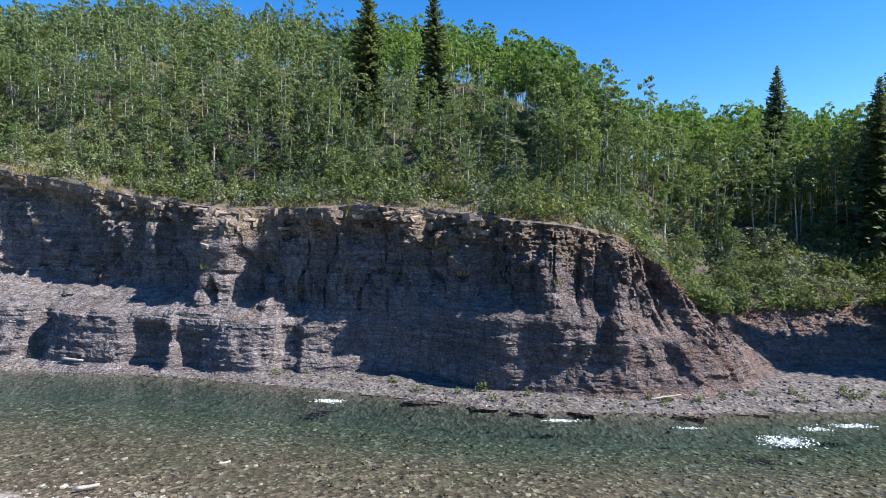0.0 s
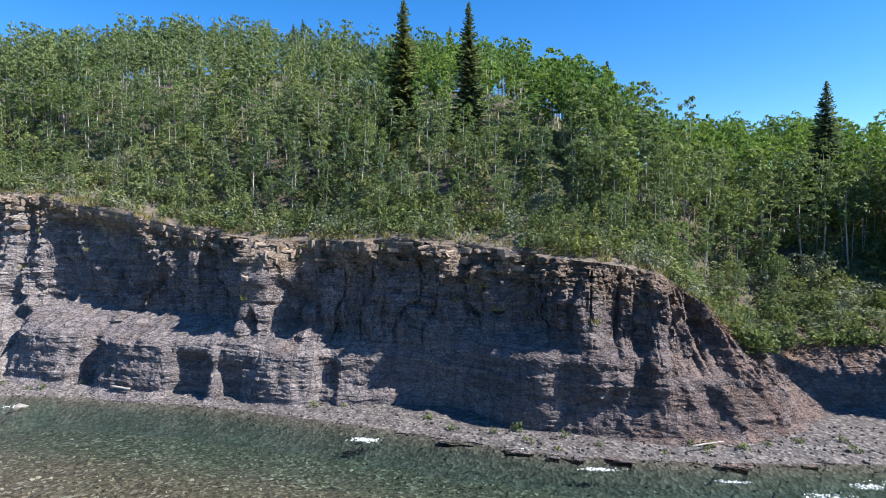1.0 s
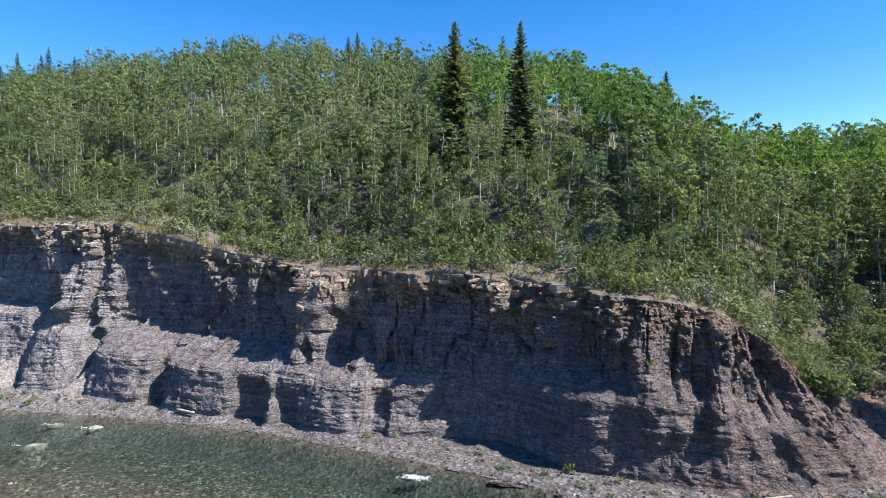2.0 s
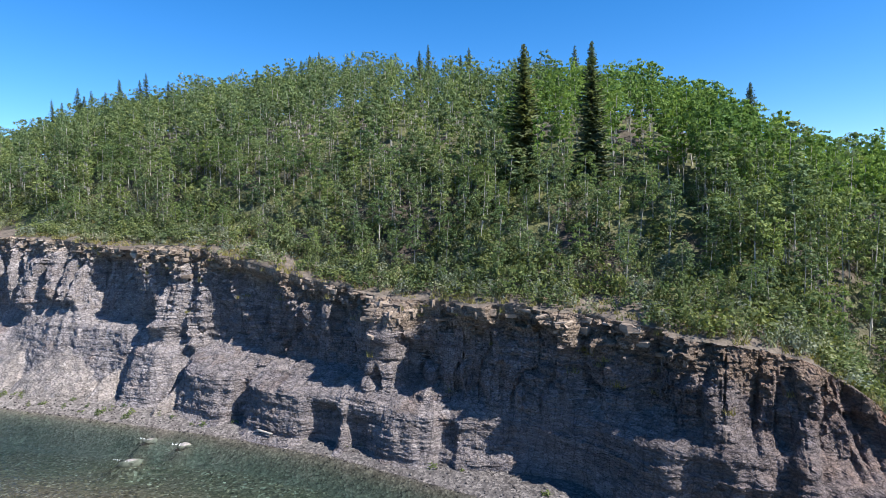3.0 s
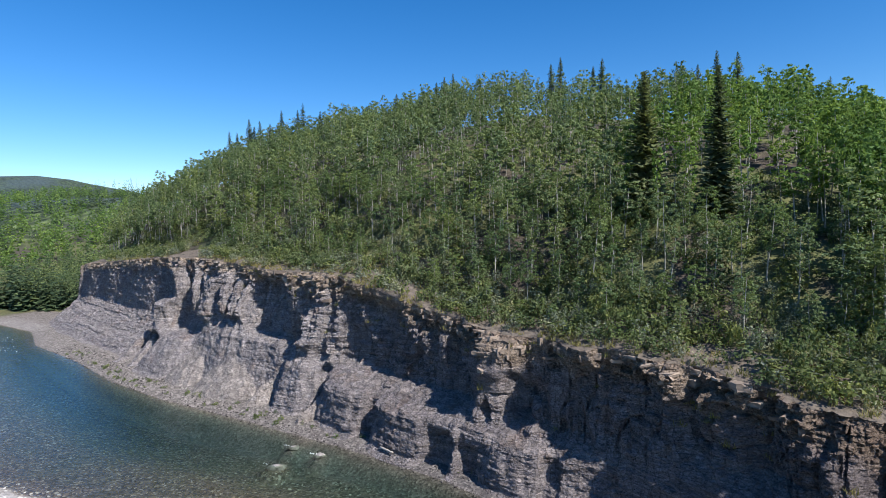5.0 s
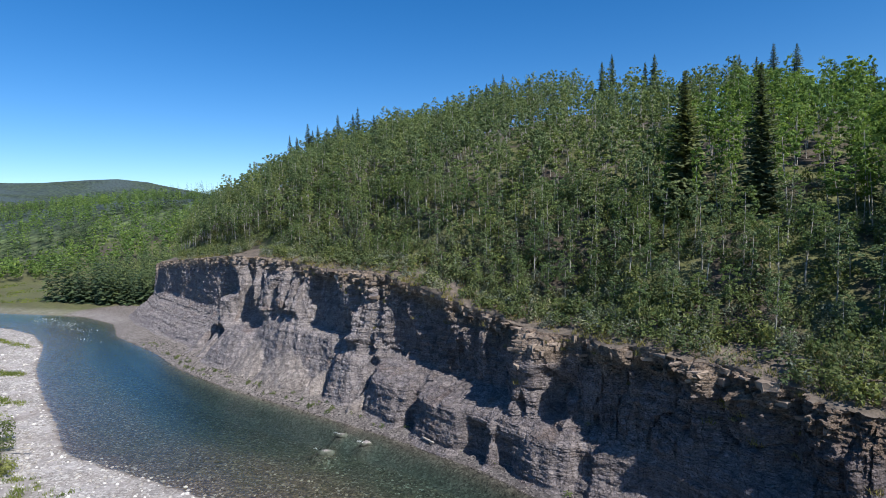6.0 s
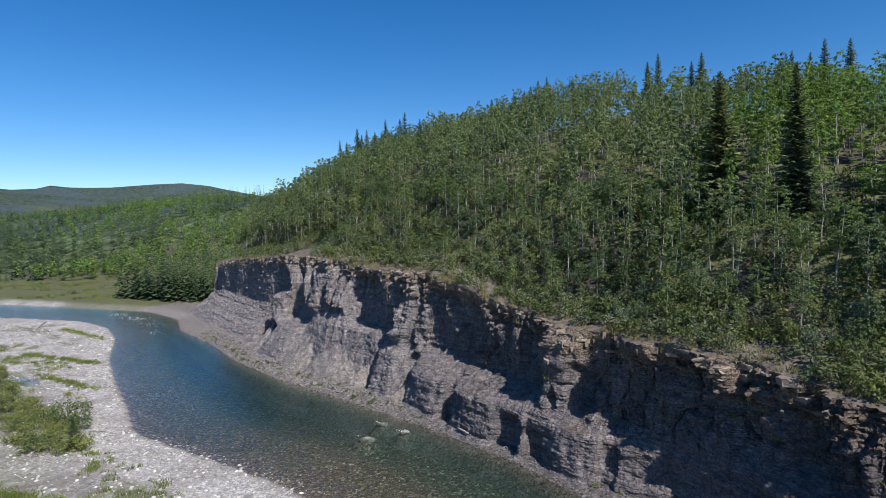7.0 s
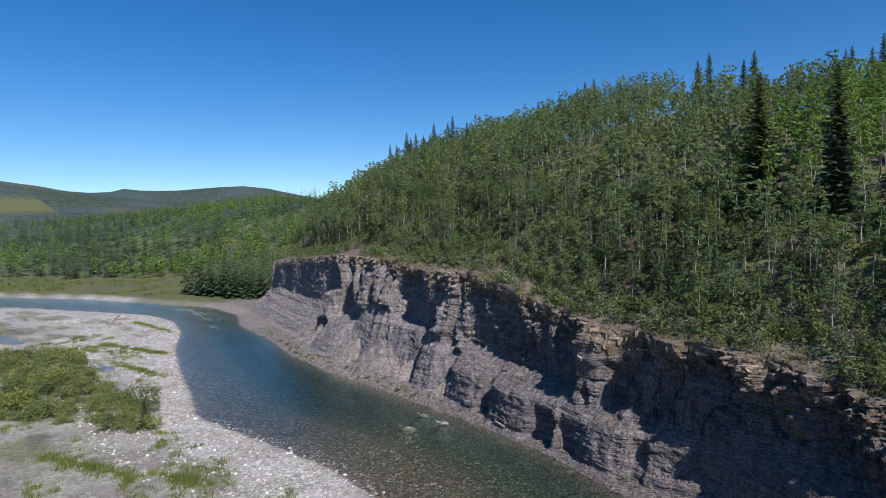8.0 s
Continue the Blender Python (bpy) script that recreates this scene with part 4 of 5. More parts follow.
def build_hill_forest():
    rng = np.random.default_rng(7)
    # single aspens along the brow
    bases = []
    for i in range(6):
        h, r = (6.6, 1.25) if i < 3 else (4.6, 1.1)
        crown, trunk = aspen_data(rng, h * rng.uniform(0.9, 1.1), r, 0.40 if i < 3 else 0.2, 30, 38, 0.115)
        bases.append(tree_kind("aspen_tree", crown, trunk, ASPEN if i % 2 else ASPEN_DEEP, BARK, "slender pale-barked aspen with bright green leaves on the slope", "tree", "aspens on the brow"))
    near = on_hill(rng, 300, -80, 26, 2.0, 15.0, 1.75)
    for x, y, z, e in near:
        if any(abs(x - a) < 2.0 and b - 6 < y < b + 2 for a, b, _ in SPRUCES[:2]):
            continue
        stand(bases[int(rng.integers(0, 3) + (3 if e < 9 and rng.uniform() < 0.8 else 0))], x, y, rng, 0.36 if e < 4 else 0.55 if e < 7 else 0.75, 0.6 if e < 4 else 0.85 if e < 7 else 1.15)
    # the wood behind them: fuller trees in front, simpler ones behind
    wood = on_hill(rng, 2750, -195, 62, 5.0, 72.0, 1.7)
    wood = wood[(wood[:, 3] > 13.5) | (wood[:, 0] < -79) | ((wood[:, 0] > 25) & (wood[:, 3] > 8))]
    more = on_hill(rng, 190, 6, 56, 7.0, 34.0, 1.5)
    wood = np.concatenate([wood, more])
    clear = np.ones(len(wood), bool)
    for x, y, top in SPRUCES[:2]:
        clear &= ~((np.abs(wood[:, 0] - x) < 1.8) & (wood[:, 1] < y + 1.5) & (wood[:, 1] > y - 5))
    wood = wood[clear]
    front = wood[:, 3] < 34
    bright = (wood[:, 0] > -13 + 4 * noise3(wood[:, 1] / 7, 0 * wood[:, 1], 0 * wood[:, 1], 175)) & (wood[:, 3] > 15)
    for some, leaf, tufts, per, size, names in (
        (front & ~bright, ASPEN, 26, 25, 0.18, ("aspen_wood", "aspen_trunks")),
        (~front & ~bright, ASPEN, 24, 16, 0.21, ("upper_aspen_wood", "upper_aspen_trunks")),
        (bright, ASPEN_BRIGHT, 26, 20, 0.195, ("young_poplar_wood", "young_poplar_trunks")),
    ):
        crowns, trunks = [], []
        for i in range(8):
            h = (7.7 if leaf == ASPEN_BRIGHT else 8.9) * rng.uniform(0.85, 1.14)
            c, _ = aspen_data(rng, h, 1.32 * rng.uniform(0.8, 1.2), (0.40, 0.52, 0.60)[i % 3], tufts, per, size, 0)
            k = np.linspace(0, 1, 4)
            trunks.append(tube(np.stack([0.25 * np.sin(k * 2 + i), 0.2 * np.cos(k * 3 + i), h * 0.9 * k - 0.2], 1), 0.06 * (1 - 0.8 * k) + 0.012, 4))
            crowns.append(c)
        state = rng.bit_generator.state
        kind_ = "bright yellow-green poplars" if names[0][0] == "y" else "dense leafy aspen wood"
        for name, kinds, mat, label in ((names[0], crowns, leaf, kind_ + " covering the steep hillside"), (names[1], trunks, BARK, "many thin pale tree trunks between the leaves")):
            rng.bit_generator.state = state
            many(name, kinds, wood[some][:, :3], rng, mat, label, "woodland", 0.62, 1.22)
    # spruces: single tall ones, unseen shade casters, and a row along the crest
    spruces = []
    for i in range(4):
        c, t = spruce_data(rng, 14, 2.3 if i % 2 else 2.7, 50, 9, 3)
        spruces.append(tree_kind("spruce_tree", c, t, NEEDLES, DARK_BARK, "tall narrow dark green spruce above the aspens, some unseen and added for shade", "tree", "spruces"))
    for i, (x, y, top) in enumerate(SPRUCES):
        z = float(ground_height([x], [y])[0])
        b = spruces[i % 4]
        k = (top * rng.uniform(0.74, 1.02) if top < 20 else max(top - z, 4)) / 14
        m = pose(x, y, z, 0, 0, rng.uniform(0, 360))
        w = k ** 0.5 * (0.66 if top < 20 and x < 20 else 1.0)
        if i < 4:
            b.matrix_basis = m @ Matrix.Diagonal((w, w, k, 1))
        else:
            copy_thing(b, m).scale = (w, w, k)
    slim = []
    for i in range(3):
        c, t = spruce_data(rng, 14, 2.2 + 0.2 * i, 32, 8, 2)
        slim.append(tree_kind("spruce_tree", c, t, NEEDLES, DARK_BARK, "slim dark spruce on the crest of the hill", "tree", "spruces"))
    for i, (x, y, tall) in enumerate(CREST):
        k = tall * rng.uniform(0.97, 1.03) / 14
        m = pose(x, y, float(ground_height([x], [y])[0]), 0, 0, rng.uniform(0, 360))
        if i < 3:
            slim[i].matrix_basis = m @ Matrix.Diagonal((0.9 * k**0.5, 0.9 * k**0.5, k, 1))
        else:
            copy_thing(slim[i % 3], m).scale = (0.9 * k**0.5, 0.9 * k**0.5, k)
    # undergrowth
    kinds = [shrub_data(rng, 1.6, 1.0, 130, 0.15) for _ in range(6)]
    low = [shrub_data(rng, 0.8, 0.8, 70, 0.13) for _ in range(5)]
    p = np.concatenate([on_hill(rng, 1250, -130, 60, 1.3, 9, 0.75), on_hill(rng, 1000, -130, 60, 8, 22, 0.9)])
    p = np.concatenate([p, on_hill(rng, 260, -18, 16, 6, 26, 0.9), on_hill(rng, 260, 8, 48, 5, 28, 0.9), on_hill(rng, 110, -15, 3, 13, 27, 0.9)])
    bare = fbm(p[:, 0] / 3.2, p[:, 1] / 3.2, 0 * p[:, 0], 170, 2)
    p = p[(p[:, 3] > 5.5) | (bare < 0.06 + 0.06 * p[:, 3])]
    rng.shuffle(p)
    many("undergrowth", kinds, p[:1480, :3], rng, SHRUB, "thick green undergrowth on the slope above the cliff", "shrubs", 0.5, 1.75)
    gully = on_hill(rng, 130, 20, 50, 0.8, 9, 1.2)
    tall = [shrub_data(rng, 2.9, 1.8, 420, 0.17) for _ in range(5)]
    many("silver_gully_shrubs", tall, gully[::2, :3], rng, SILVER, "tall grey-green shrubs crowding the shaded gully bank", "shrubs", 0.4, 1.0)
    many("gully_shrubs", tall, gully[1::2, :3], rng, SHRUB, "tall leafy shrubs crowding the shaded gully bank", "shrubs", 0.5, 1.2)
    rim = on_hill(rng, 420, -100, 20, 0.6, 4.5, 0.9)
    bare = fbm(rim[:, 0] / 4.0, rim[:, 1] / 4.0, 0 * rim[:, 0], 171, 2)
    rim = np.concatenate([rim[bare < 0.06], on_hill(rng, 110, -9, 20, 0.2, 4.5, 0.8)])
    many("rim_shrubs", kinds, rim[::2, :3], rng, SHRUB, "dark green shrubs leaning over the cliff edge", "shrubs", 0.6, 1.5)
    many("silver_rim_shrubs", kinds, rim[1::2, :3], rng, SILVER, "silver-grey bushes along the cliff edge", "shrubs", 0.5, 1.2)
    many("silver_shrubs", kinds, p[1480:, :3], rng, SILVER, "silvery grey-green shrubs among the undergrowth", "shrubs", 0.5, 1.1)
    p = on_hill(rng, 1000, -125, 26, -0.1, 7, 0.55)
    bare = fbm(p[:, 0] / 3.2, p[:, 1] / 3.2, 0 * p[:, 0], 170, 2)
    p = p[(p[:, 3] > 3.2) | (bare < 0.05)]
    many("low_growth", low, p[:330, :3], rng, SILVER, "low silvery growth along the brow of the cliff", "shrubs", 0.5, 1.2)
    tuft = [blades(rng, 20, 0.16, 0.42, 0.024) for _ in range(5)]
    p = on_hill(rng, 1100, -125, 30, -0.2, 6, 0.35)
    many("dry_grass", tuft, p[:, :3], rng, GRASS, "tufts of dry yellow-green grass along the cliff edge", "grass", 0.7, 1.5)


# beyond x 36 and below y 45: unseen spruces added to shade the bank
SPRUCES = [
    (-9.8, 63.6, 38.8), (-2.5, 62.8, 38.0), (36.3, 65.5, 29.4), (15.7, 79.5, 36.0), (39.4, 54.0, 25.2), (41.0, 55.0, 26.6), (42.4, 55.6, 26.8), (36.6, 42.4, 15.0), (39.0, 43.4, 17.0), (43.0, 42.0, 17.0), (46.0, 44.0, 17.0), (48.0, 40.0, 22.0), (44.5, 40.2, 21.0), (41.5, 40.2, 20.0), (39, 41.6, 16.0), (46.5, 42.5, 21.0), (52, 41, 22.0), (45.5, 39.2, 32.0), (43, 39.6, 30.0), (48, 38.6, 34.0), (40.6, 40.2, 28.0), (39, 40.8, 25.0), 
    (-60, 13.8, 3.6),
]

# along the crest: x, y, height
CREST = [
    (-131, 103.3, 13.8), (-130.1, 105.2, 12.6), (-125.7, 105.9, 15.5), (-125, 109, 14.3), (-124, 106.2, 13.2), (-110.3, 99.9, 11.6), (-110.3, 102.2, 11.1), (-111.7, 105.1, 14.2), (-107, 106.4, 13.6), (-106.1, 107.4, 14.5),
    (-93.8, 101.1, 11.1), (-80.4, 114.2, 11.3), (-83.4, 133.2, 12.3), (-71.5, 118.8, 11.9), (-69.3, 119, 12.8), (-67.2, 119.7, 13.4), (-58.6, 117.5, 11.2), (-45.4, 128.7, 12.3), (-44.7, 133.2, 14.5), (-34.6, 126.4, 11.8), (-33, 127.8, 13.6),
    (-18.6, 135.9, 12.1), (-18.3, 139.5, 12.9), (-14.7, 138.4, 12.3), (-1.7, 154.3, 10.9), (4.1, 120.2, 8.8), (5.7, 106.7, 9.4), (8.6, 111, 9.1), (-8, 112, 13.5), (-5, 116, 12.8),
]


def build_valley():
    rng = np.random.default_rng(11)
    con = [spruce_data(rng, 11, 1.9, 9, 5, 1)[0] for _ in range(4)]
    leafy = [aspen_data(rng, 9, 2.1, 0.22, 13, 7, 0.62, 0)[0] for _ in range(4)]
    fuller = [aspen_data(rng, 9.5, 1.7, 0.2, 24, 11, 0.30, 0)[0] for _ in range(4)]
    n = 12500
    r = 80 + 760 * rng.uniform(0, 1, n) ** 1.6
    a = np.radians(rng.uniform(108, 190, n))
    x, y = -90 + r * np.cos(a), 40 + r * np.sin(a)
    q, edge = river_across(x, y)
    m, d = wall_place(x, y)
    e = d - DEEP[m]
    back = hill_height(x, y)[0]
    ok = (((q > 0) & (edge > np.where(x < -212, 62, 13) + 12 * noise3(x / 26, y / 26, 0 * x, 119))) | (edge > 95)) & ~((back > -8) & (x > -200)) & (x < -140)
    x, y = x[ok], y[ok]
    z = ground_height(x, y)
    mixd = noise3(x / 70, y / 70, 0 * x, 120) + 0.5 * noise3(x / 18, y / 18, 0 * x, 121)
    dark = mixd + rng.normal(0, 0.25, len(x)) + 0.75 * step(75, 30, edge[ok]) > 0.28
    p = np.stack([x, y, z], 1)
    mx, my = rng.uniform(-430, -205, 2600), rng.uniform(-40, 120, 2600)
    q, edge = river_across(mx, my)
    ok = (q > 0) & (edge > 7) & (edge < 70) & (noise3(mx / 14, my / 14, 0 * mx, 123) > -0.1)
    mx, my = mx[ok], my[ok]
    meadow = np.stack([mx, my, ground_height(mx, my)], 1)
    many("meadow_bushes", [shrub_data(rng, 1.6, 1.4, 90, 0.24) for _ in range(4)], meadow[:90], rng, SHRUB, "low bushes on the meadow across the river", "shrubs", 0.5, 1.4)
    many("meadow_grass", [blades(rng, 26, 0.8, 0.6, 0.07) for _ in range(4)], meadow[90:690], rng, MEADOW, "tall grass on the meadow across the river", "grass", 0.7, 1.5)
    many("spruce_forest", con, p[dark][:2300], rng, VALLEY_NEEDLES, "dark spruce forest filling the valley floor", "forest", 0.55, 1.6)
    light = p[~dark]
    close = np.hypot(light[:, 0] + 90, light[:, 1] - 40) < 190
    many("bank_poplars", fuller, light[close][:430], rng, ASPEN, "leafy poplars along the far river bank", "forest", 0.6, 1.2)
    light = light[~close]
    many("poplar_forest", leafy, light[:3100], rng, ASPEN_BRIGHT, "bright green poplar forest across the valley", "forest", 0.7, 1.3)


def stone_data(rng, size, flat=0.6):
    bm = bmesh.new()
    bmesh.ops.create_icosphere(bm, subdivisions=1, radius=size)
    v = np.array([q.co[:] for q in bm.verts])
    f = np.array([[w.index for w in face.verts] for face in bm.faces])
    bm.free()
    v *= rng.uniform(0.7, 1.25, (len(v), 1)) * rng.uniform(0.6, 1.3, 3) * [1, 1, flat]
    return v, f


def build_bar():
    rng = np.random.default_rng(5)
    # willows
    bases = []
    for i in range(4):
        top = thing("willow_bush", "dense green willow bush on the gravel bar", "bush", "bushes on the bar")
        h = rng.uniform(1.7, 2.3)
        part("foliage", mesh("foliage", *shrub_data(rng, h, 1.7, 1150, 0.11), THICKET), top)
        for a in rng.uniform(0, 6.28, 3):
            part("stem", mesh("stem", *tube([(0, 0, -0.1), (math.cos(a) * 0.4, math.sin(a) * 0.4, h * 0.4), (math.cos(a) * 0.8, math.sin(a) * 0.8, h * 0.7)], [0.03, 0.02, 0.01], 4), DARK_BARK), top)
        bases.append(top)
    c = []
    while len(c) < 135:
        x, y = rng.uniform(-118, -54), rng.uniform(-6, 16.5)
        if in_thicket(x, y) and all((x - a) ** 2 + (y - b) ** 2 > 2.2 for a, b in c):
            c.append((x, y))
    for i, (x, y) in enumerate(c):
        stand(bases[i % 4], x, y, rng, 0.45, 1.65)


def in_thicket(x, y):
    return x < -55.5 - (14.7 - y) * 1.35 and y < 15.0 + 1.2 * math.sin(x * 0.35) - 0.04 * (-60 - x)


def build_slabs():
    """Blocks of the sandstone cap that stand proud of the cliff's edge."""
    rng = np.random.default_rng(21)
    shapes = []
    for i in range(8):
        bm = bmesh.new()
        bmesh.ops.create_cube(bm, size=1)
        bmesh.ops.bevel(bm, geom=bm.edges[:], offset=0.05, segments=1, affect="EDGES")
        lean = rng.normal(0, 0.22, 3)
        for v in bm.verts:
            v.co += Vector(rng.normal(0, 0.085, 3))
            v.co.x *= 1 + lean[0] * v.co.y * 2
            v.co.z *= 1 + lean[1] * v.co.x * 2
            v.co.y += lean[2] * v.co.x
        me = bpy.data.meshes.new("slab")
        bm.to_mesh(me)
        bm.free()
        me.materials.append(SLAB)
        shapes.append(me)
    rows, cols = FACE.shape[:2]
    good = [i for i in range(cols) if -112 < FACE[-1, i, 0] < 4]
    made = 0
    while made < 290:
        i = good[int(rng.integers(0, len(good)))]
        if rng.uniform() < 0.6 and not any(a < FACE[-1, i, 0] < b for a, b in ((-25, -11), (-50, -40), (-4, 1.5), (-36, -32))):
            continue
        for _ in range(int(rng.integers(2, 6))):
            j = int(np.clip(i + rng.integers(-9, 10), 0, cols - 1))
            below = abs(rng.normal(0, 1.0)) + 0.1
            r = int(np.clip(rows - 1 - below / (FACE[-1, j, 2] + 0.6) * rows, rows * 0.6, rows - 1))
            p, inn = FACE[r, j], FACE_IN[j]
            turn = math.degrees(math.atan2(-inn[0], inn[1]))
            deep = rng.uniform(0.7, 1.2)
            m = pose(p[0] + inn[0] * (deep / 2 - rng.uniform(-0.02, 0.18)), p[1] + inn[1] * (deep / 2 - rng.uniform(-0.02, 0.18)), p[2], rng.normal(0, 4), rng.normal(0, 4), turn + rng.normal(0, 14))
            part("slab", shapes[int(rng.integers(0, 8))], cliff, "", m @ Matrix.Diagonal((0.25 + 0.9 * rng.uniform() ** 2, deep, 0.13 + 0.40 * rng.uniform() ** 1.4, 1)))
            made += 1


def strew(name, rng, count, box, size, accept, material, label, category, sink=0.35):
    x, y = rng.uniform(box[0], box[1], count), rng.uniform(box[2], box[3], count)
    q, edge = river_across(x, y)
    k = accept(x, y, q, edge)
    x, y = x[k], y[k]
    z = ground_height(x, y)
    kinds = [stone_data(rng, 1.0) for _ in range(8)]
    s = size[0] + (size[1] - size[0]) * rng.uniform(0, 1, len(x)) ** 3
    vs, fs, at = [], [], 0
    for i in range(len(x)):
        v, f = kinds[i % 8]
        a = rng.uniform(0, 6.283)
        c, w = math.cos(a), math.sin(a)
        vs.append(np.stack([(v[:, 0] * c - v[:, 1] * w) * s[i] + x[i], (v[:, 0] * w + v[:, 1] * c) * s[i] + y[i], v[:, 2] * s[i] + z[i] + s[i] * sink * 0.4], 1))
        fs.append(f + at)
        at += len(v)
    return tagged(new(name, mesh(name, np.concatenate(vs), np.concatenate(fs), material)), label, category, kind="stuff")


def build_stones():
    rng = np.random.default_rng(31)
    strew("shore_cobbles", rng, 5400, (-62, 26, 8, 26), (0.05, 0.22), lambda x, y, q, e: (q < 0) & (e > -1.5) & (e < 13), COBBLE, "pale rounded cobbles on the gravel shore", "stones")
    strew("bar_cobbles", rng, 9000, (-172, -56, 8, 44), (0.08, 0.28), lambda x, y, q, e: (q < 0) & (e > 0.3) & (e < 19 + 6 * noise3(x / 12, y / 12, 0 * x, 180)), COBBLE, "white sun-bleached cobbles on the gravel bar", "stones")
    strew("bed_cobbles", rng, 4600, (-45, 28, 22, 38), (0.05, 0.17), lambda x, y, q, e: (e < -0.3) & (q < 0.65), RIVERBED, "brown-green cobbles on the shallow river bed", "stones")
    strew("bank_rubble", rng, 36000, (-115, 40, 32, 62), (0.03, 0.15), lambda x, y, q, e: (q > 0) & (e > -0.4) & (e < 4.2), RUBBLE, "broken grey rock rubble along the foot of the cliff", "stones")


def log_between(name, a, b, r0, r1, label, category="driftwood"):
    rng = np.random.default_rng(int(abs(a[0]) * 10))
    k = np.linspace(0, 1, 6)[:, None]
    path = np.array(a) * (1 - k) + np.array(b) * k + rng.normal(0, 0.012, (6, 3))
    rad = r0 + (r1 - r0) * k[:, 0]
    path = np.concatenate([path[:1] - (path[1:2] - path[:1]) * 0.02, path, path[-1:] + (path[-1:] - path[-2:-1]) * 0.02])
    v, f = tube(path, np.r_[0.004, rad, 0.004], 8)
    return tagged(new(name, mesh(name, v, f, DRIFT, True)), label, category)


def build_small():
    rng = np.random.default_rng(41)
    # growth on the shaded bank, and in cracks of the cliff
    rows, cols = FACE.shape[:2]
    low = [shrub_data(rng, 1.3, 0.9, 120, 0.15) for _ in range(5)]
    some = [i for i in range(cols) if 19.5 < FACE[0, i, 0] < 39]
    pick = [FACE[int(rng.uniform(0.94, 1) * (rows - 1)), some[int(rng.integers(0, len(some)))]] for _ in range(70)]
    many("bank_growth", low, np.array(pick), rng, SHRUB, "dense dark green growth on the shaded bank", "shrubs", 0.6, 1.5)
    some = [i for i in range(cols) if -75 < FACE[0, i, 0] < 14]
    pick = [FACE[int(np.clip(1 - abs(rng.normal(0, 0.2)), 0.35, 0.97) * (rows - 1)), some[int(rng.integers(0, len(some)))]] for _ in range(46)]
    tiny = [blades(rng, 40, 0.18, 0.4, 0.02) for _ in range(4)]
    many("cliff_grass", tiny, np.array(pick), rng, GRASS, "dry grass tufts hanging on ledges of the cliff", "grass", 0.6, 1.6)
    # the eroded mound of earth on the brow
    a, b = np.meshgrid(np.linspace(0, 2 * np.pi, 48, endpoint=False), np.linspace(0, 1, 16))
    a, b = a.ravel(), b.ravel()
    r = 4.2 * b * (1 + 0.3 * noise3(2 * np.cos(a), 2 * np.sin(a), 0 * a, 160))
    x, y = -88.5 + 1.3 * r * np.cos(a), 61.3 + r * np.sin(a)
    z = float(ground_height([-88.5], [61.3])[0]) - 0.6 + 3.6 * (1 - b**1.6) + 0.9 * fbm(x * 1.1, y * 1.1, 0 * x, 161, 4)
    f = grid_faces(16, 48)
    w = np.arange(16 * 48).reshape(16, 48)
    seam = np.stack([w[:-1, -1], w[:-1, 0], w[1:, 0], w[1:, -1]], -1)
    tagged(new("earth_mound", mesh("earth_mound", np.stack([x, y, z], 1), np.concatenate([f, seam])[:, ::-1], EARTH)), "bare reddish eroded earth mound above the cliff edge", "earth mound", kind="structure")
    # shelves of rock at the waterline
    shelf = []
    for i in range(6):
        bm = bmesh.new()
        bmesh.ops.create_cube(bm, size=1)
        bmesh.ops.bevel(bm, geom=bm.edges[:], offset=0.12, segments=1, affect="EDGES")
        for v in bm.verts:
            v.co += Vector((rng.normal(0, 0.1), rng.normal(0, 0.1), rng.normal(0, 0.04)))
        me = bpy.data.meshes.new("ledge")
        bm.to_mesh(me)
        bm.free()
        me.materials.append(ROCK)
        shelf.append(me)
    for i in range(60):
        x = rng.uniform(-9, 20)
        n = int(np.abs(RIVER[:, 0] - x).argmin())
        p = RIVER[n, :2] + RIVER_LEFT[n] * (RIVER[n, 2] + rng.uniform(-0.5, 0.9))
        m = pose(p[0], p[1], rng.uniform(-0.10, 0.035), rng.normal(0, 3), rng.normal(0, 2), -10 + rng.normal(0, 8))
        part("ledge", shelf[i % 6], cliff, "dark rock ledge", m @ Matrix.Diagonal((rng.uniform(0.4, 1.5), rng.uniform(0.25, 0.55), rng.uniform(0.06, 0.14), 1)))
    for x, y, s, up in BOULDERS:
        v, f = stone_data(rng, s, 0.55)
        ob = tagged(new("boulder", mesh("boulder", v, f, BOULDER, True)), "wet grey boulder breaking the river surface", "boulder", "boulders in the river")
        ob.matrix_basis = pose(x, y, up - 0.21, 0, 0, 40 * s) @ Matrix.Diagonal((1.25, 0.95, 1.0, 1))
    log_between("driftwood_log", (-30.8, 43.0, 0.85), (-28.9, 42.6, 0.8), 0.12, 0.08, "weathered log lying on the rubble under the cliff")
    log_between("driftwood_log", (-16.3, 23.4, 0.05), (-15.5, 23.8, 0.08), 0.10, 0.07, "short bleached log on the gravel shore")
    log_between("driftwood_log", (-11.3, 26.1, 0.02), (-10.8, 26.4, 0.04), 0.07, 0.06, "bleached piece of wood in the shallows")
    log_between("driftwood_log", (-168, 33, 0.55), (-155, 28.5, 0.6), 0.25, 0.12, "long grey log stranded on the gravel bar")
    log_between("driftwood_log", (-64.5, 16.4, 0.75), (-62.6, 17.6, 0.95), 0.08, 0.05, "bleached stick leaning beside the bushes")
    log_between("driftwood_log", (12.1, 34.9, 0.55), (14.2, 35.6, 0.65), 0.06, 0.035, "pale driftwood branch on the rubble")
    # broken water
    pts = []
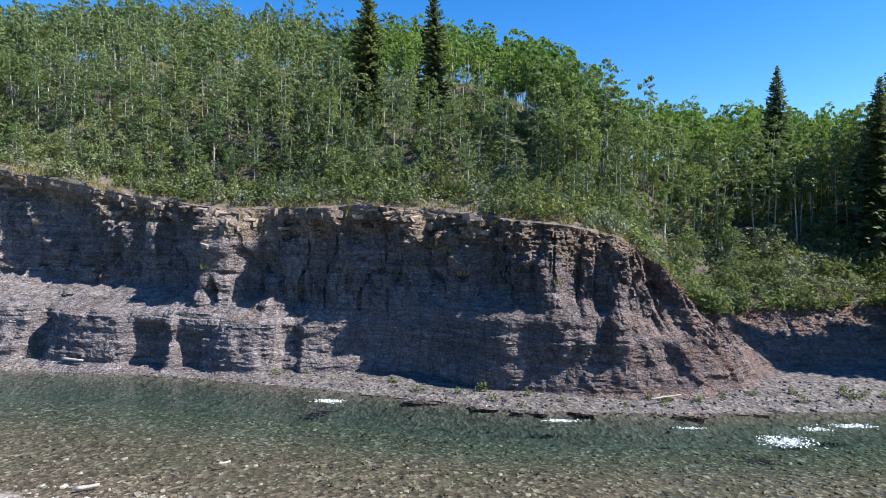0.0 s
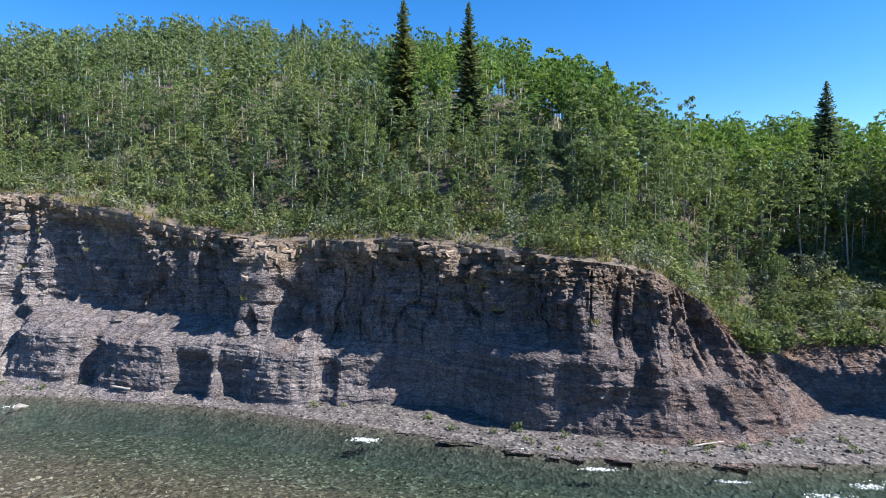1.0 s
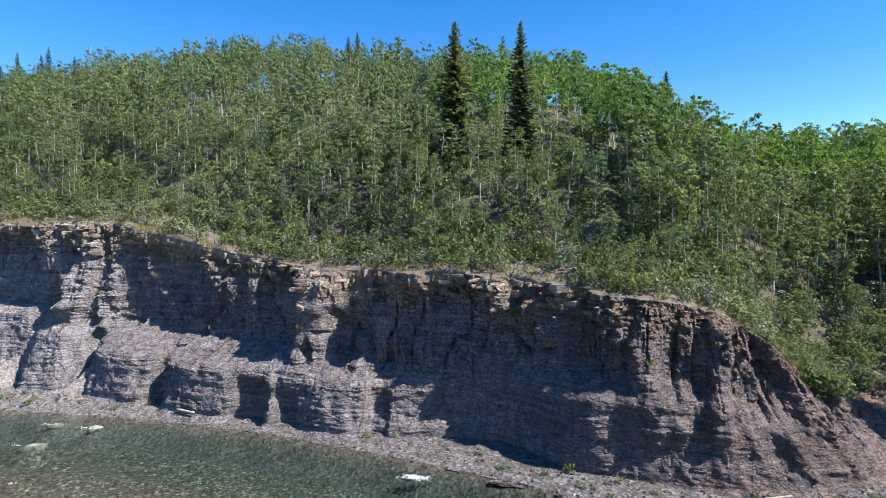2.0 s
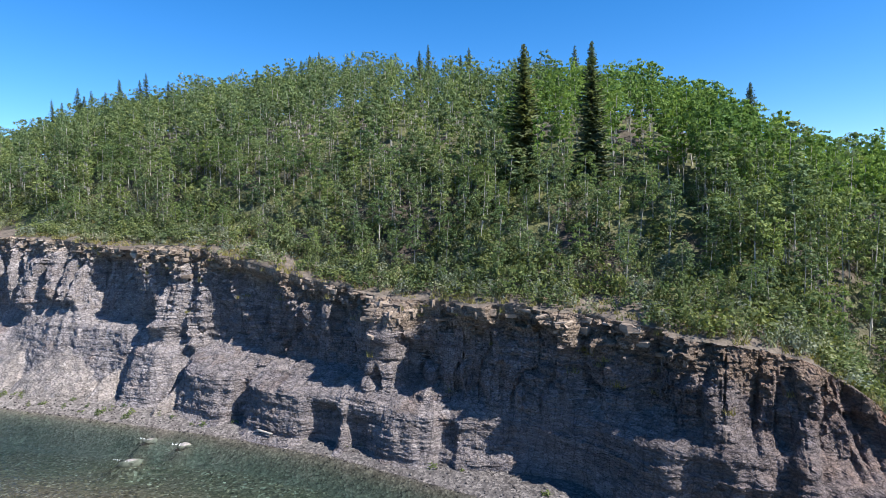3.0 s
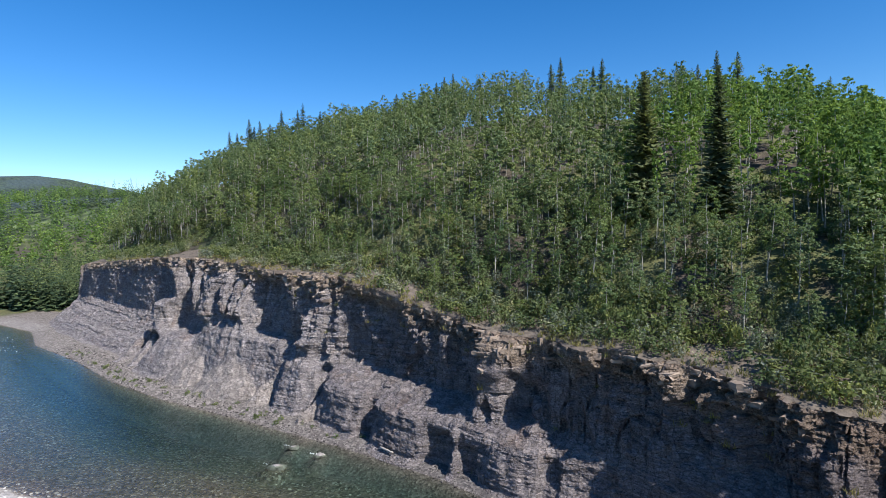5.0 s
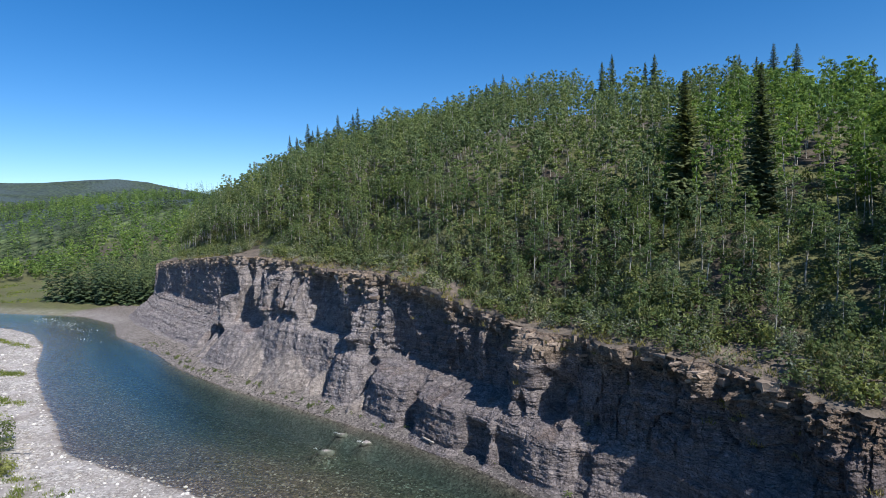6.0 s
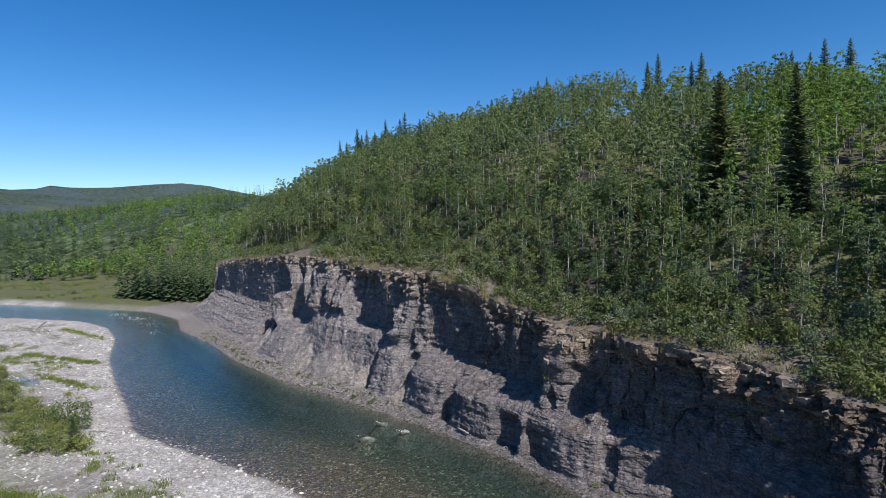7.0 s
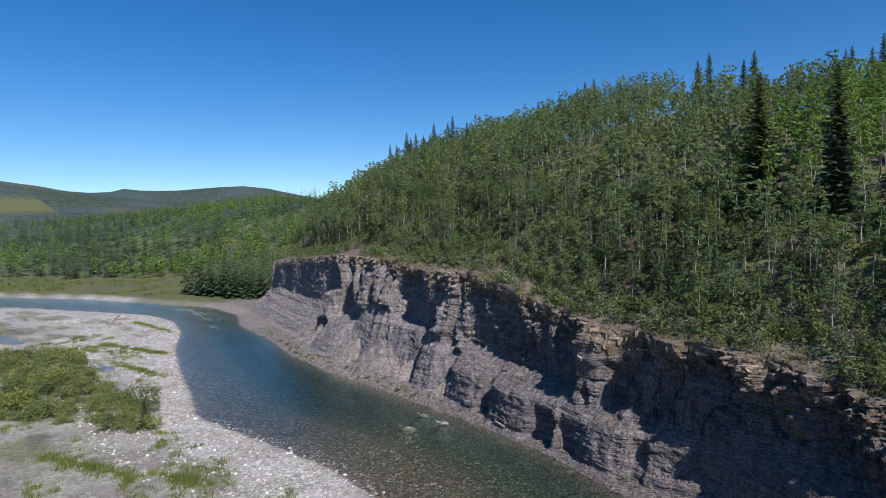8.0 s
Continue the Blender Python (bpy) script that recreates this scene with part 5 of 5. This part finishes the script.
    for x, y, lx, ly, n in ((17.2, 29.6, 1.1, 0.6, 420), (22.3, 32.0, 1.0, 0.25, 200), (20.0, 31.4, 0.7, 0.3, 90), (6.2, 32.4, 0.9, 0.14, 110), (13.0, 31.4, 0.7, 0.12, 80), (-8.2, 35.6, 0.7, 0.28, 200), (2.2, 35.0, 0.5, 0.12, 25),
                            (-41.0, 40.1, 0.6, 0.12, 16), (-37.0, 39.9, 0.5, 0.12, 16), (-39.2, 36.0, 0.7, 0.15, 14)):
        pts.append(np.stack([rng.normal(x, lx * 0.6, n), rng.normal(y, ly * 0.6, n), rng.uniform(0.0, 0.07, n)], 1))
    v, f = leaves(rng, np.concatenate(pts), 0.07, 0.97, 2.2)
    far_pts = []
    for x, y, lx, ly, n in ((-168, 51, 6.0, 3.0, 70), (-155, 51, 5.0, 2.4, 60), (-143, 50, 5.0, 2.0, 40), (-128, 46, 4.0, 1.4, 24)):
        far_pts.append(np.stack([rng.normal(x, lx * 0.6, n), rng.normal(y, ly * 0.6, n), rng.uniform(0.0, 0.05, n)], 1))
    v2, f2 = leaves(rng, np.concatenate(far_pts), 0.11, 0.985, 4.0)
    v, f = join([(v, f), (v2, f2)])
    v[:, 2] = np.maximum(v[:, 2], 0.012)
    tagged(new("white_water", mesh("white_water", v, f, FOAM)), "white broken water over rocks in the current", "foam", kind="stuff")
    # seedlings on the rubble bank
    low = [shrub_data(rng, 0.5, 0.45, 60, 0.10) for _ in range(4)]
    x, y = rng.uniform(-110, 30, 2500), rng.uniform(34, 60, 2500)
    q, edge = river_across(x, y)
    k = (q > 0) & (edge > 0.5) & (edge < 2.6)
    x, y = x[k][:110], y[k][:110]
    many("bank_seedlings", low, np.stack([x, y, ground_height(x, y)], 1), rng, SHRUB, "small green seedlings on the rubble bank", "plants", 0.5, 1.2)
    # grass on the bar
    tuft = [blades(rng, 26, 0.30, 0.40, 0.03) for _ in range(5)]
    x, y = rng.uniform(-140, -28, 9000), rng.uniform(-14, 24, 9000)
    q, edge = river_across(x, y)
    g = fbm(x / 5, y / 3, 0 * x, 150, 3) + 0.25 * fbm(x / 20, y / 9, 0 * x, 152, 2)
    k = (edge > 5) & (g > 0.12) & (q < 0)
    x, y = x[k][:1700], y[k][:1700]
    x, y = x[:1150], y[:1150]
    # lines of grass along the old channels
    for (x0, y0), (x1, y1), wide, n in (((-122, 20.5), (-104, 27.6), 0.9, 150), ((-101, 18.6), (-84, 22.6), 0.9, 90), ((-57, 3.6), (-45, 9.4), 1.0, 110), ((-43, 11.4), (-39.5, 13.2), 0.7, 40), ((-150, 33), (-128, 36), 0.9, 90)):
        k = rng.uniform(0, 1, n)
        x = np.r_[x, x0 + (x1 - x0) * k + rng.normal(0, wide, n)]
        y = np.r_[y, y0 + (y1 - y0) * k + rng.normal(0, wide * 0.5, n)]
    many("bar_grass", tuft, np.stack([x, y, ground_height(x, y)], 1), rng, MEADOW, "sparse green grass patches on the gravel bar", "grass", 0.6, 1.3)
    # pools
    for cx, cy, rx, ry in ((-99, 16.3, 5, 1.6), (-120, 11, 7, 1.8), (-146, 7, 9, 2.0)):
        a = np.linspace(0, 2 * np.pi, 40, endpoint=False)
        px, py = cx + 1.25 * rx * np.cos(a), cy + 0.12 * 1.25 * rx * np.cos(a) + 1.25 * ry * np.sin(a)
        v = np.concatenate([[[cx, cy, 0.3]], np.stack([px, py, 0 * a + 0.3], 1)])
        f = np.array([(0, 1 + i, 1 + (i + 1) % 40) for i in range(40)])
        tagged(new("pool", mesh("pool", v, f, WATER)), "still shallow pool left in the gravel", "pool", kind="structure")


THICKET = leaf_material("willow_leaves", (0.12, 0.145, 0.055), (0.20, 0.225, 0.09), (0.29, 0.31, 0.14), 0.4)
RIVERBED = pebble_material("bed_cobbles", (0.0, (0.10, 0.080, 0.064)), (0.5, (0.21, 0.165, 0.13)), (0.85, (0.30, 0.235, 0.185)), (1.0, (0.50, 0.45, 0.40)))
VALLEY_NEEDLES = leaf_material("valley_spruce_needles", (0.036, 0.058, 0.036), (0.062, 0.092, 0.055), (0.10, 0.135, 0.075), 0.2)
build_hill_forest()
build_valley()
build_bar()
build_stones()
build_small()
build_slabs()
